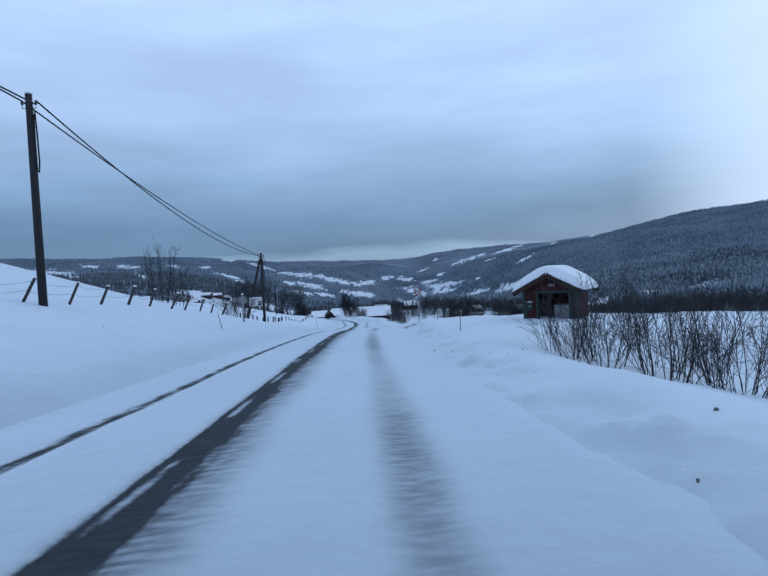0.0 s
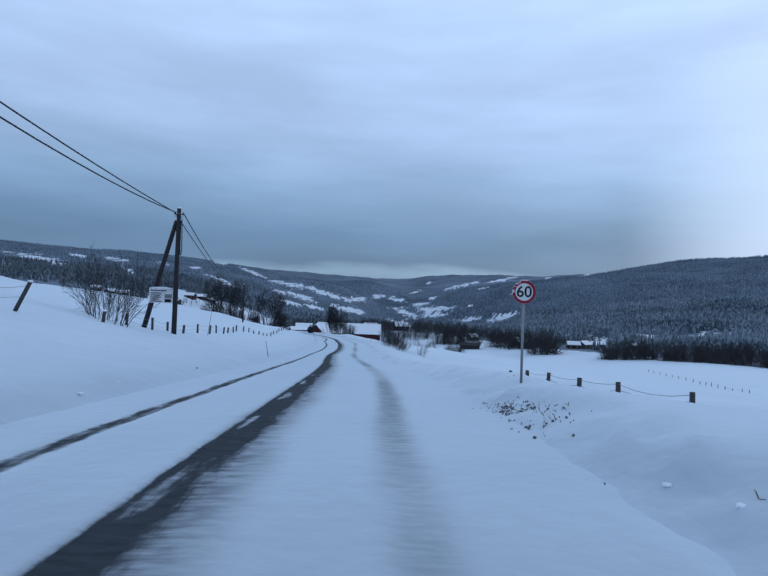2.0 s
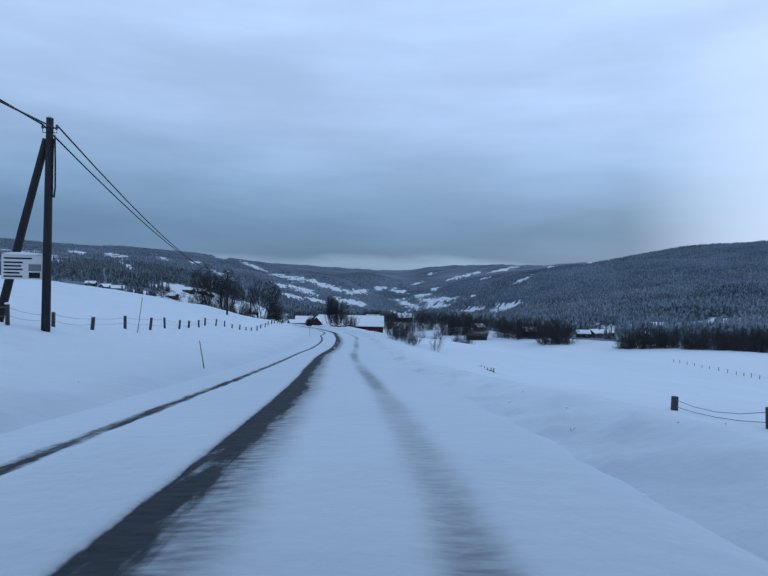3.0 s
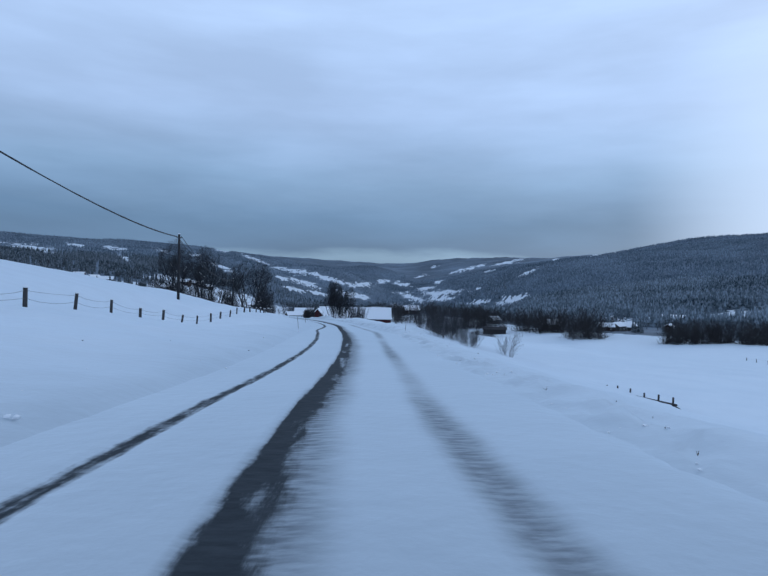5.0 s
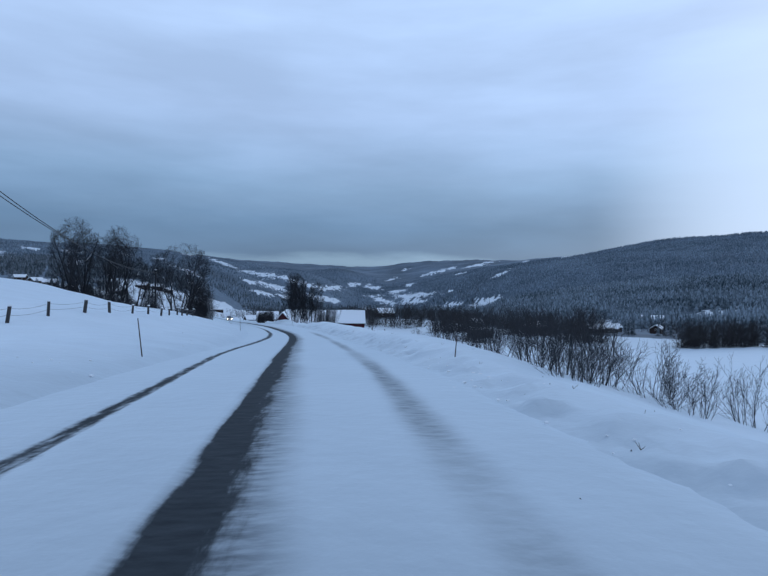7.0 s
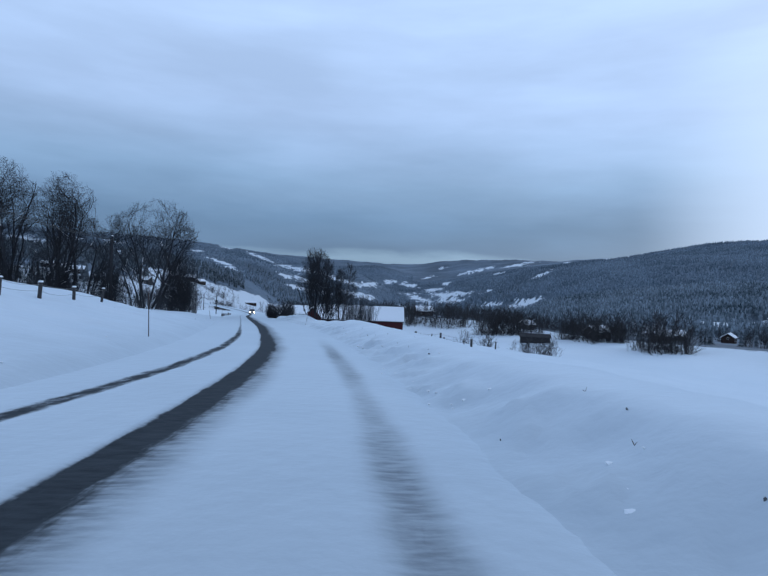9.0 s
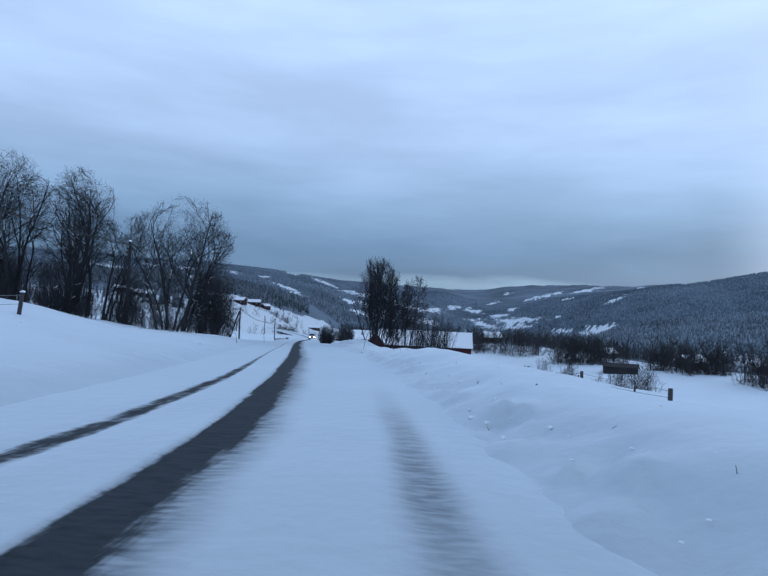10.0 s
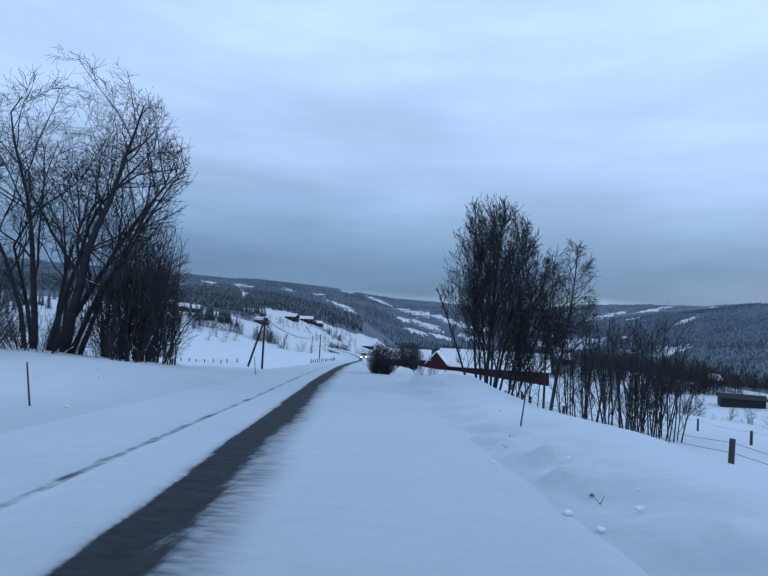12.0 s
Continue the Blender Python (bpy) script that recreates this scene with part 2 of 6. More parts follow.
SNOW = snow_material("snow_field")
SNOW_ROAD = snow_material("packed_snow_and_bare_asphalt", road=True)
SNOW_FAR = snow_material("frosted_hazed_forest_and_snow_fields", far=True)
SNOW_CAP = principled("snow_cap", (0.84, 0.85, 0.87), 0.8, var=0.04, scale=3, bump=0.3, bump_scale=6)
RED_WOOD = principled("red_painted_boards", (0.055, 0.009, 0.011), 0.75, var=0.3, scale=3, bump=0.3, bump_scale=14, stretch=(6, 6, 0.6))
GREEN_WOOD = principled("dark_green_paint", (0.018, 0.042, 0.036), 0.65, var=0.25, scale=4, stretch=(5, 5, 0.6))
BLACK_WOOD = principled("tarred_wood", (0.03, 0.028, 0.03), 0.85, var=0.4, scale=3, bump=0.4, bump_scale=12, stretch=(8, 8, 0.5))
GREY_WOOD = principled("weathered_grey_wood", (0.062, 0.058, 0.058), 0.9, var=0.4, scale=4, bump=0.5, bump_scale=16, stretch=(10, 10, 0.6))
BARK = principled("bark", (0.038, 0.037, 0.041), 0.95, var=0.4, scale=5, bump=0.5, bump_scale=20)
BIRCH = principled("birch_bark", (0.12, 0.10, 0.09), 0.9, var=0.3, scale=5, second=(0.035, 0.03, 0.028))
TWIG = principled("twigs", (0.046, 0.046, 0.051), 0.95, var=0.4, scale=2)
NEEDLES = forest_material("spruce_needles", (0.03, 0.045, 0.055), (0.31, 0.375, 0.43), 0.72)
# distant spruces: rime plus haze, painted in as a paler, bluer base colour
HAZED_NEEDLES = forest_material("hazed_spruce_needles", (0.066, 0.092, 0.118), (0.27, 0.335, 0.395), 0.7)
DARK_NEEDLES = forest_material("dark_spruce_needles", (0.018, 0.028, 0.03), (0.20, 0.23, 0.26), 0.7)
FAR_TWIG = principled("distant_bare_twigs", (0.06, 0.055, 0.056), 0.95, var=0.4, scale=0.2, second=(0.028, 0.026, 0.028))
GRIT = principled("icy_grit", (0.20, 0.205, 0.21), 0.9, var=0.5, scale=20, second=(0.06, 0.06, 0.062))
STEEL = principled("galvanised_steel", (0.26, 0.27, 0.28), 0.5, metal=0.7, var=0.2, scale=12)
SIGN_BACK = principled("sign_back_grey", (0.24, 0.25, 0.26), 0.55, metal=0.5, var=0.15, scale=8)
SIGN_WHITE = principled("sign_white", (0.72, 0.72, 0.72), 0.4, var=0.06, scale=10)
SIGN_RED = principled("sign_red", (0.28, 0.012, 0.03), 0.4, var=0.1, scale=10)
SIGN_BLACK = principled("sign_black", (0.012, 0.012, 0.014), 0.5, var=0.1, scale=10)
CABLE = principled("black_cable", (0.012, 0.012, 0.013), 0.6, var=0.1)
PORCELAIN = principled("insulator_glass", (0.05, 0.07, 0.06), 0.2, var=0.1)
PLASTIC_GREY = principled("pale_grey_box", (0.25, 0.27, 0.28), 0.6, var=0.15)
DRY_GRASS = principled("dry_grass", (0.10, 0.075, 0.05), 0.95, var=0.4)
STAKE = principled("bamboo_stake", (0.085, 0.06, 0.05), 0.8, var=0.3)
WINDOW = principled("dark_window_glass", (0.012, 0.014, 0.018), 0.1, spec=0.6, var=0.1)
WHITE_PAINT = principled("white_painted_wood", (0.7, 0.7, 0.68), 0.6, var=0.08)
BROWN_WOOD = principled("brown_stained_boards", (0.035, 0.02, 0.016), 0.8, var=0.3, scale=3, stretch=(6, 6, 0.6))
CAR_PAINT = principled("silver_car_paint", (0.35, 0.36, 0.38), 0.3, metal=0.6, var=0.05)
RUBBER = principled("tyre_rubber", (0.02, 0.02, 0.02), 0.9, var=0.2)
HEADLAMP = bpy.data.materials.new("lit_headlamp")
HEADLAMP.use_nodes = True
HEADLAMP.node_tree.nodes["Principled BSDF"].inputs["Emission Color"].default_value = (1.0, 0.78, 0.45, 1)
HEADLAMP.node_tree.nodes["Principled BSDF"].inputs["Emission Strength"].default_value = 25.0


# ---- the lie of the land ----
UNIT = 1.33  # the plan below is drawn in steps of this many metres


def smooth(a, b, x):
    t = np.clip((np.asarray(x, float) - a) / (b - a), 0, 1)
    return t * t * (3 - 2 * t)


ROAD_Y = np.array([-60, -20, 5, 13, 32, 41, 63, 74, 97, 110, 120, 130, 140, 150, 161, 185, 205, 235, 260, 290, 330, 380, 450])
ROAD_X = np.array([-0.2, -0.3, -0.6, -0.75, -0.42, -0.45, -1.32, -1.34, -2.15, -2.9, -3.7, -5.2, -7.2, -9.5, -12.0, -17.6, -22, -28.2, -33.2, -40, -52, -72, -105])
LEVEL_Y = np.array([-60, 0, 16.4, 26.7, 35.5, 56, 64, 76.7, 90.5, 96, 114, 127, 144, 170, 205, 235, 260, 290, 330, 450])
LEVEL_Z = np.array([4.9, 1.7, 0.79, 0.25, -0.45, -2.3, -2.97, -3.85, -4.54, -4.86, -6.25, -6.95, -7.75, -9.25, -11.5, -13.5, -15.1, -16.8, -18.5, -22])


def eased(x, xs, ys):
    """Table look-up with the corners rounded off."""
    x = np.asarray(x, float)
    return sum(w * np.interp(x + d, xs, ys) for d, w in ((-6, 0.15), (-3, 0.2), (0, 0.3), (3, 0.2), (6, 0.15)))


def road_x(y):
    return eased(y, ROAD_Y, ROAD_X)


def road_z(y):
    return eased(y, LEVEL_Y, LEVEL_Z)


def lumps(x, y, k=1.0):
    """Gentle unevenness from a few crossed waves."""
    x, y = np.asarray(x, float) * k, np.asarray(y, float) * k
    return (np.sin(0.9 * x + 1.3 * np.sin(0.37 * y)) * np.sin(0.71 * y + 0.8 * np.sin(0.53 * x + 1)) * 0.5
            + np.sin(2.3 * x + 0.6 * np.sin(1.9 * y + 2)) * np.sin(1.7 * y + 1.1 * np.sin(1.3 * x)) * 0.27
            + np.sin(5.1 * x + 1.2 * np.sin(3.7 * y)) * np.sin(4.3 * y + np.sin(4.9 * x + 0.5)) * 0.13)


def near_ground(x, y):
    """Road shoulder, banks and fields beside the road."""
    v = x - road_x(y)
    z = road_z(y)
    # left: ploughed bank, then a field that climbs
    lv = np.maximum(-v - 2.6, 0)
    climb = np.interp(lv, [0, 0.8, 2.2, 6.3, 12, 19, 25, 60, 140], [0, 0.22, 0.45, 1.2, 2.4, 4.1, 4.9, 7.5, 10])
    k = np.interp(y, [-60, 18, 50, 88, 96, 106, 150, 160, 165, 176, 200, 300], [1.7, 1.7, 1.05, 1.0, 1.0, 1.0, 1.0, 0.95, 0.6, -0.1, -0.3, 0.0])
    dip = np.interp(y, [70, 78, 82, 85.5, 88.5, 91.5, 94.8, 98, 101, 106], [1.0, 1.0, 0.84, 0.7, 0.5, 0.4, 0.32, 0.5, 0.68, 1.0])
    dip = 1 + (dip - 1) * smooth(2, 5, lv) * (1 - smooth(8, 13, lv))
    k = k * (1 + 0.3 * smooth(102, 112, y) * (1 - smooth(136, 146, y)) * (1 - smooth(6, 10, lv)))
    left = climb * k * dip + smooth(164, 182, y) * (1 - smooth(240, 280, y)) * (0.75 * smooth(6, 12, lv) - smooth(0, 6, lv))
    left = left - smooth(136, 152, y) * (1 - smooth(163, 172, y)) * np.interp(lv, [0, 3, 6, 8, 12, 17, 30], [0, 0.15, 0.5, 0.8, 1.1, 1.45, 1.7])
    left = left + 2.0 * np.exp(-((x + 46) / 9) ** 2 - ((y - 188) / 11) ** 2)
    # right: low bank, then a field that falls away
    rv = np.maximum(v - 3.1, 0)
    bank = (0.2 - 0.1 * smooth(48, 56, y) * (1 - smooth(92, 102, y))) * smooth(0, 1.8, rv) + 0.24 * smooth(0, 1.5, rv) * smooth(12, 22, y) * (1 - smooth(36, 48, y)) + smooth(0, 2.6, rv) * np.interp(y, [84, 92, 98, 103, 108, 115, 122, 128, 134, 140, 150, 164], [0, 0.06, 0.28, 0.5, 0.68, 0.66, 0.5, 0.42, 0.45, 0.5, 0.1, 0.0])
    d1 = np.interp(rv, [0, 1.3, 4, 7, 11, 60, 120, 400], [0, 0, -0.75, -1.5, -2.5, -6.5, -12, -70])
    d0 = np.interp(rv, [0, 1.3, 6, 9, 30, 60, 120, 400], [0, 0, -0.05, -0.22, -1.5, -4.6, -10.5, -70])
    d2 = np.interp(rv, [0, 2.2, 4.2, 7, 30, 60, 120, 400], [0, 0, -0.55, -1.05, -3.4, -6.6, -12, -70])
    d0 = d0 - 0.42 * smooth(1.2, 2.6, rv) * smooth(27, 34, y)
    w1 = smooth(44, 66, y) * (1 - smooth(112, 135, y)) + (1 - smooth(12, 18, y))
    w2 = smooth(112, 135, y)
    fall = d1 * w1 + d2 * w2 + d0 * np.clip(1 - w1 - w2, 0, 1)
    z = z + np.where(v < 0, left, bank + fall)
    z = z + 0.45 * np.exp(-((x + 8.3) ** 2 + (y - 163.5) ** 2) / 5.0)
    z = z - 0.2 * np.exp(-((x - 7.5) ** 2 + (y - 20.4) ** 2) / 5.0)
    off = np.maximum(np.maximum(-v - 2.4, v - 2.9), 0)
    return z + lumps(x, y) * 0.10 * smooth(0, 2.5, off) + lumps(x, y, 0.12) * 0.6 * smooth(6, 30, off)


AZ = np.array([-75, -45, -30, -20, -13, -5, 3.4, 7.3, 16, 23, 28, 33, 40, 60])
RIDGE_E = np.array([0.064, 0.060, 0.055, 0.051, 0.041, 0.034, 0.028, 0.037, 0.042, 0.049, 0.066, 0.074, 0.079, 0.084])
RIDGE_R = np.array([2300, 2400, 2500, 2600, 2800, 3300, 3550, 3400, 2900, 2600, 2300, 2200, 2100, 2100])
FLOOR_R = np.array([250, 250, 260, 300, 500, 1400, 1750, 1750, 800, 640, 620, 620, 620, 620])
FLOOR_Z = np.array([-12, -12, -12, -15, -30, -62, -75, -72, -48, -39, -38, -38, -38, -38])


def far_ground(x, y):
    """The valley and its two long slopes, laid out round the point (0, 60)."""
    dx, dy = x, y - 60
    r = np.hypot(dx, dy) + 1e-6
    az = np.degrees(np.arctan2(dx, dy))
    tab = lambda ys: sum(np.interp(az + d, AZ, ys) for d in (-2, 0, 2)) / 3
    e, rr, fr, fz = tab(RIDGE_E), tab(RIDGE_R), tab(FLOOR_R), tab(FLOOR_Z)
    behind = smooth(75, 110, np.abs(az))
    start = np.interp(az, [-75, -30, -12, 0, 12, 40], [-8, -10, -14, -16, -16, -14])
    t1 = np.clip((r - 120) / np.maximum(fr - 120, 1), 0, 1)
    low = start + (fz - start) * (t1 * t1 * (3 - 2 * t1)) ** 0.7
    t2 = np.clip((r - fr) / (rr - fr), 0, 1)
    rise = t2 ** 1.15
    top = e * rr - 2
    wig = lumps(dx, dy, 0.009) * 0.30 + lumps(dx, dy, 0.03) * 0.13 + lumps(dx, dy, 0.0031) * 0.45
    z = low + (top - fz) * rise + wig * np.minimum(r * 0.012, 26) * smooth(250, 900, r) * (0.25 + t2 * 0.75)
    spur = lambda a0, r0, wa, wr, h: h * np.exp(-((az - a0) / wa) ** 2 - ((r - r0) / wr) ** 2)
    z = z + spur(-9, 1500, 5.5, 260, 30) + spur(0.5, 2700, 3, 260, 40)
    # two long spurs that close the valley behind one another
    crest = lambda bearings, slopes, r0, steep: np.interp(az, bearings, slopes) * r0 - 1.5 - steep * (np.hypot(r - r0, 140) - 140) + wig * 9
    z = np.maximum(z, crest([-20, -9, -5.3, -2.9, -0.9, 0.6, 2.6, 5.5], [0.008, 0.019, 0.0225, 0.0176, 0.0063, -0.0069, -0.0182, -0.05], 2050, 0.2))
    z = np.maximum(z, crest([3, 6.1, 9.4, 12.3, 15.1, 20.5, 27, 40], [-0.052, -0.0238, -0.0053, 0.011, 0.0255, 0.0415, 0.051, 0.055], 1550, 0.23))
    z = z - np.maximum(r - rr, 0) * 0.02
    return z * (1 - behind) + behind * (6 + 0.02 * r)


def land(x, y):
    """Height of the ground at a place."""
    x, y = np.asarray(x, float), np.asarray(y, float)
    v = x - road_x(y)
    w = np.maximum(smooth(60, 135, np.abs(v)), smooth(300, 420, y))
    return near_ground(x, y) * (1 - w) + far_ground(x, y) * w


def grid_mesh(name, X, Y, Z, attributes=()):
    nr, nc = X.shape
    me = bpy.data.meshes.new(name)
    co = np.stack([X, Y, Z], -1).reshape(-1, 3) * UNIT
    i = np.arange((nr - 1) * (nc - 1))
    a = (i // (nc - 1)) * nc + i % (nc - 1)
    quads = np.stack([a, a + 1, a + nc + 1, a + nc], -1)
    me.vertices.add(len(co)); me.vertices.foreach_set("co", co.astype(np.float32).ravel())
    me.loops.add(quads.size); me.loops.foreach_set("vertex_index", quads.astype(np.int32).ravel())
    me.polygons.add(len(quads)); me.polygons.foreach_set("loop_start", (np.arange(len(quads)) * 4).astype(np.int32))
    me.polygons.foreach_set("use_smooth", np.ones(len(quads), bool))
    me.update(calc_edges=True)
    for key, values in attributes:
        me.attributes.new(key, "FLOAT", "POINT").data.foreach_set("value", values.astype(np.float32).ravel())
    return me


def spaced(inner, step, outer, growth):
    """Offsets from -outer to outer: even within inner, then ever wider."""
    out = list(np.arange(0, inner, step))
    while out[-1] < outer:
        step *= growth
        out.append(out[-1] + step)
    return np.array([-o for o in out[:0:-1]] + out)


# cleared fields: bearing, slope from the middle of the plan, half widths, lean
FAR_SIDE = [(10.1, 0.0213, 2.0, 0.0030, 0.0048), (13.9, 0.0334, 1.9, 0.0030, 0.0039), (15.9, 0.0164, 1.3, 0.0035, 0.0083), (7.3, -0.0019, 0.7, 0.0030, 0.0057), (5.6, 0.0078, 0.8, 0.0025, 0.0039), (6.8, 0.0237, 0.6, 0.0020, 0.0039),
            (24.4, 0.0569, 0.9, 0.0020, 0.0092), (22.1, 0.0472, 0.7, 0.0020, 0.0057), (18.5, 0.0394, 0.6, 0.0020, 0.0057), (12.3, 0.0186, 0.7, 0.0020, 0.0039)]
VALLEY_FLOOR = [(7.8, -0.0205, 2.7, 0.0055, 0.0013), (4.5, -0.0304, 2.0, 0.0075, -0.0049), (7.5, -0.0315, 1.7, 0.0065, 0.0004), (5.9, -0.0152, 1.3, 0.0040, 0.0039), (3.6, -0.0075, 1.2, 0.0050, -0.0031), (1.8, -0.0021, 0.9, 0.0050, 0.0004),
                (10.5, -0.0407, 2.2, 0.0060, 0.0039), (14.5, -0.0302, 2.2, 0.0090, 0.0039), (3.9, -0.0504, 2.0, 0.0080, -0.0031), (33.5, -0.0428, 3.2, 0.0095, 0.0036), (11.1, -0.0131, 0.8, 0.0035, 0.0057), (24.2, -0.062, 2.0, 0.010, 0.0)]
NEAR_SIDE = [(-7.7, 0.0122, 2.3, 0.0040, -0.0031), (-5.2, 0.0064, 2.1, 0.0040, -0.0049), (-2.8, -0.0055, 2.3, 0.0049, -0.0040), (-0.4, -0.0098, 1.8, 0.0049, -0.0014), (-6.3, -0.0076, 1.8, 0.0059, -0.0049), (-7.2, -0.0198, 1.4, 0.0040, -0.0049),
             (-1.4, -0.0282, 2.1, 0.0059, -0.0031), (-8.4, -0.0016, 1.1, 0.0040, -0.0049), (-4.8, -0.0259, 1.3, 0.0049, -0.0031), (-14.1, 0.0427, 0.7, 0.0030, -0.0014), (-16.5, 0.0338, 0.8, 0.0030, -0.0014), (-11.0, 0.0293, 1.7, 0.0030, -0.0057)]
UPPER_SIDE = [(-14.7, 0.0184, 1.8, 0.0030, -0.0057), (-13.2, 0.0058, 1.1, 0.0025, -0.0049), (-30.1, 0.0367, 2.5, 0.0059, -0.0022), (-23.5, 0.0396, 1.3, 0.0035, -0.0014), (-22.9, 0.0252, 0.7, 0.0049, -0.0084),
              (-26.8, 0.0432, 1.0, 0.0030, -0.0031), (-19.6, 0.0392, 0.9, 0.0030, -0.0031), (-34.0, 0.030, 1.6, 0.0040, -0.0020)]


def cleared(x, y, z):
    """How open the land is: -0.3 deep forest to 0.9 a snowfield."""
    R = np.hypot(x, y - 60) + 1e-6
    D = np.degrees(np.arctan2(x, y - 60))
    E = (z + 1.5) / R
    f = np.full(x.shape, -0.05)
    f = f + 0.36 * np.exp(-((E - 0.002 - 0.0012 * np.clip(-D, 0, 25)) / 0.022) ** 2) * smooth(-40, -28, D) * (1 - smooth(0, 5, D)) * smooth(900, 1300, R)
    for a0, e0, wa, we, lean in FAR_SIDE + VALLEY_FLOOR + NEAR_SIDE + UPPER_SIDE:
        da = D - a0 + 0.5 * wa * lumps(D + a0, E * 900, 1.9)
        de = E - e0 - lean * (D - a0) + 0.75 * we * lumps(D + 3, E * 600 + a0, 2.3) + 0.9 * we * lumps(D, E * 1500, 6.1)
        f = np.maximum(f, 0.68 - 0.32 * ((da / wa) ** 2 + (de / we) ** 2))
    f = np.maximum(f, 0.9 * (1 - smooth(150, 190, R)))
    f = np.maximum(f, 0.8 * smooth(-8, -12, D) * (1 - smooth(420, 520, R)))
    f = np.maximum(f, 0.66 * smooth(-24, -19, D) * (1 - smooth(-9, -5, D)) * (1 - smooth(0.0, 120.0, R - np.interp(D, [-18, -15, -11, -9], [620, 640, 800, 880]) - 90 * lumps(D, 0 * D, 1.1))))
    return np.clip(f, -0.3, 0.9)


def build_land():
    v = spaced(9, 0.16, 150, 1.055)
    y = np.concatenate([np.arange(-40, -2, 1.0), np.arange(-2, 175, 0.24), np.arange(175, 430, 1.5)])
    V, Y = np.meshgrid(v, y)
    X = V + road_x(Y)
    Z = land(X, Y)
    inside = smooth(-3.2, -2.4, V) * (1 - smooth(2.7, 3.5, V))
    rough = (lumps(X, Y, 3.1) * 0.06 + np.maximum(lumps(X, Y, 4.1) - 0.05, 0) * 0.16 - np.maximum(lumps(X + 7, Y, 2.2) - 0.22, 0) * 0.18 + lumps(X, Y, 6.3) * 0.02) * (1 + 0.35 * smooth(50, 62, Y)) * np.exp(-((V - 3.7) / 0.6) ** 2) + lumps(X, Y, 2.3) * 0.04 * np.exp(-((V + 3.2) / 0.6) ** 2)
    off = np.maximum(np.maximum(-V - 3.0, V - 3.3), 0)
    packed = np.clip(0.92 * np.exp(-off / 2.2) + 0.12 * lumps(X, Y, 0.9), 0, 1)
    ob = new("ground", grid_mesh("ground", X, Y, Z - 0.08 * inside + rough, [("packed", packed)]))
    ob.data.materials.append(SNOW)
    tagged(ob, "deep snow on rolling fields and ploughed banks", "ground", kind="structure")
    # road
    v = np.arange(-3.3, 3.61, 0.075)
    y = np.concatenate([np.arange(-40, 180, 0.3), np.arange(180, 430, 1.5)])
    V, Y = np.meshgrid(v, y)
    X = V + road_x(Y)
    shift = lumps(Y, 0 * Y + 2, 0.22) * 0.06
    off_l = eased(Y, [10, 16, 20, 24, 32, 40, 55, 64, 75, 84, 91, 98, 106, 114, 120, 126, 136, 143, 160], [-1.5, -1.8, -1.72, -1.6, -1.77, -1.9, -1.76, -1.77, -1.55, -1.32, -1.5, -2.02, -2.1, -1.9, -1.4, -1.0, -1.04, -1.12, -1.08])
    off_m = eased(Y, [10, 16, 22, 27, 45, 55, 64, 68, 73, 82, 88, 93, 98, 104, 115, 121, 126, 131, 137, 144, 152, 163, 190, 215], [0.14, 0.04, -0.06, -0.12, -0.08, -0.18, -0.25, -0.13, 0.03, 0.16, 0.22, 0.1, -0.05, -0.02, 0.03, 0.27, 0.43, 0.28, 0.16, 0.2, 0.04, -0.07, 0.0, 0.2])
    off_r = eased(Y, [10, 14, 23, 30, 34, 50, 64, 73, 82, 92, 98, 105, 114, 124, 132], [1.85, 1.68, 1.52, 1.42, 1.7, 1.52, 1.4, 1.5, 1.67, 2.02, 2.05, 2.2, 2.25, 2.2, 2.45])
    wav = lumps(Y, V * 0, 1.7) * 0.014
    M = V - off_m + shift * 0.5
    rag = lumps(Y, V * 0, 2.6) * 0.02 + lumps(Y * 1.3, V * 0 + 4, 5.0) * 0.01
    left_lip = smooth(-0.36, -0.28, M + wav + rag)
    mid = left_lip * (1 - smooth(-0.12, 0.5, M - 0.12 * smooth(110, 122, Y) + 0.8 * rag + 0.09 * lumps(Y, V * 0 + 14, 0.5)))
    worn = left_lip * (1 - smooth(0.12, 0.64, M - 0.1 * smooth(110, 122, Y) + 0.12 * lumps(Y, V * 0 + 8, 0.6) + 0.05 * lumps(X, Y, 2.4)))
    far_l = np.exp(-(np.abs(V - off_l + shift) / (0.16 + 0.08 * smooth(104, 116, Y) - 0.13 * smooth(128, 142, Y) + 1.2 * rag)) ** 3)
    right = np.exp(-(np.abs(V - off_r + shift + 1.5 * rag) / (0.22 + 0.05 * lumps(Y, V * 0 + 9, 0.6))) ** 3) * (1 - smooth(124, 134, Y)) * np.clip(0.8 + 0.6 * lumps(Y, V * 0 + 5, 0.45), 0.35, 1)
    Ve = V + 0.22 * lumps(X, Y, 1.1) + 0.1 * lumps(X, Y, 3.0)
    edge = smooth(-3.3, -2.8, Ve) * (1 - smooth(2.9, 3.6, Ve))
    Z = road_z(Y) - 0.07 + 0.08 * edge - 0.025 * mid - 0.02 * far_l - 0.02 * right + 0.004 * lumps(X, Y, 4)
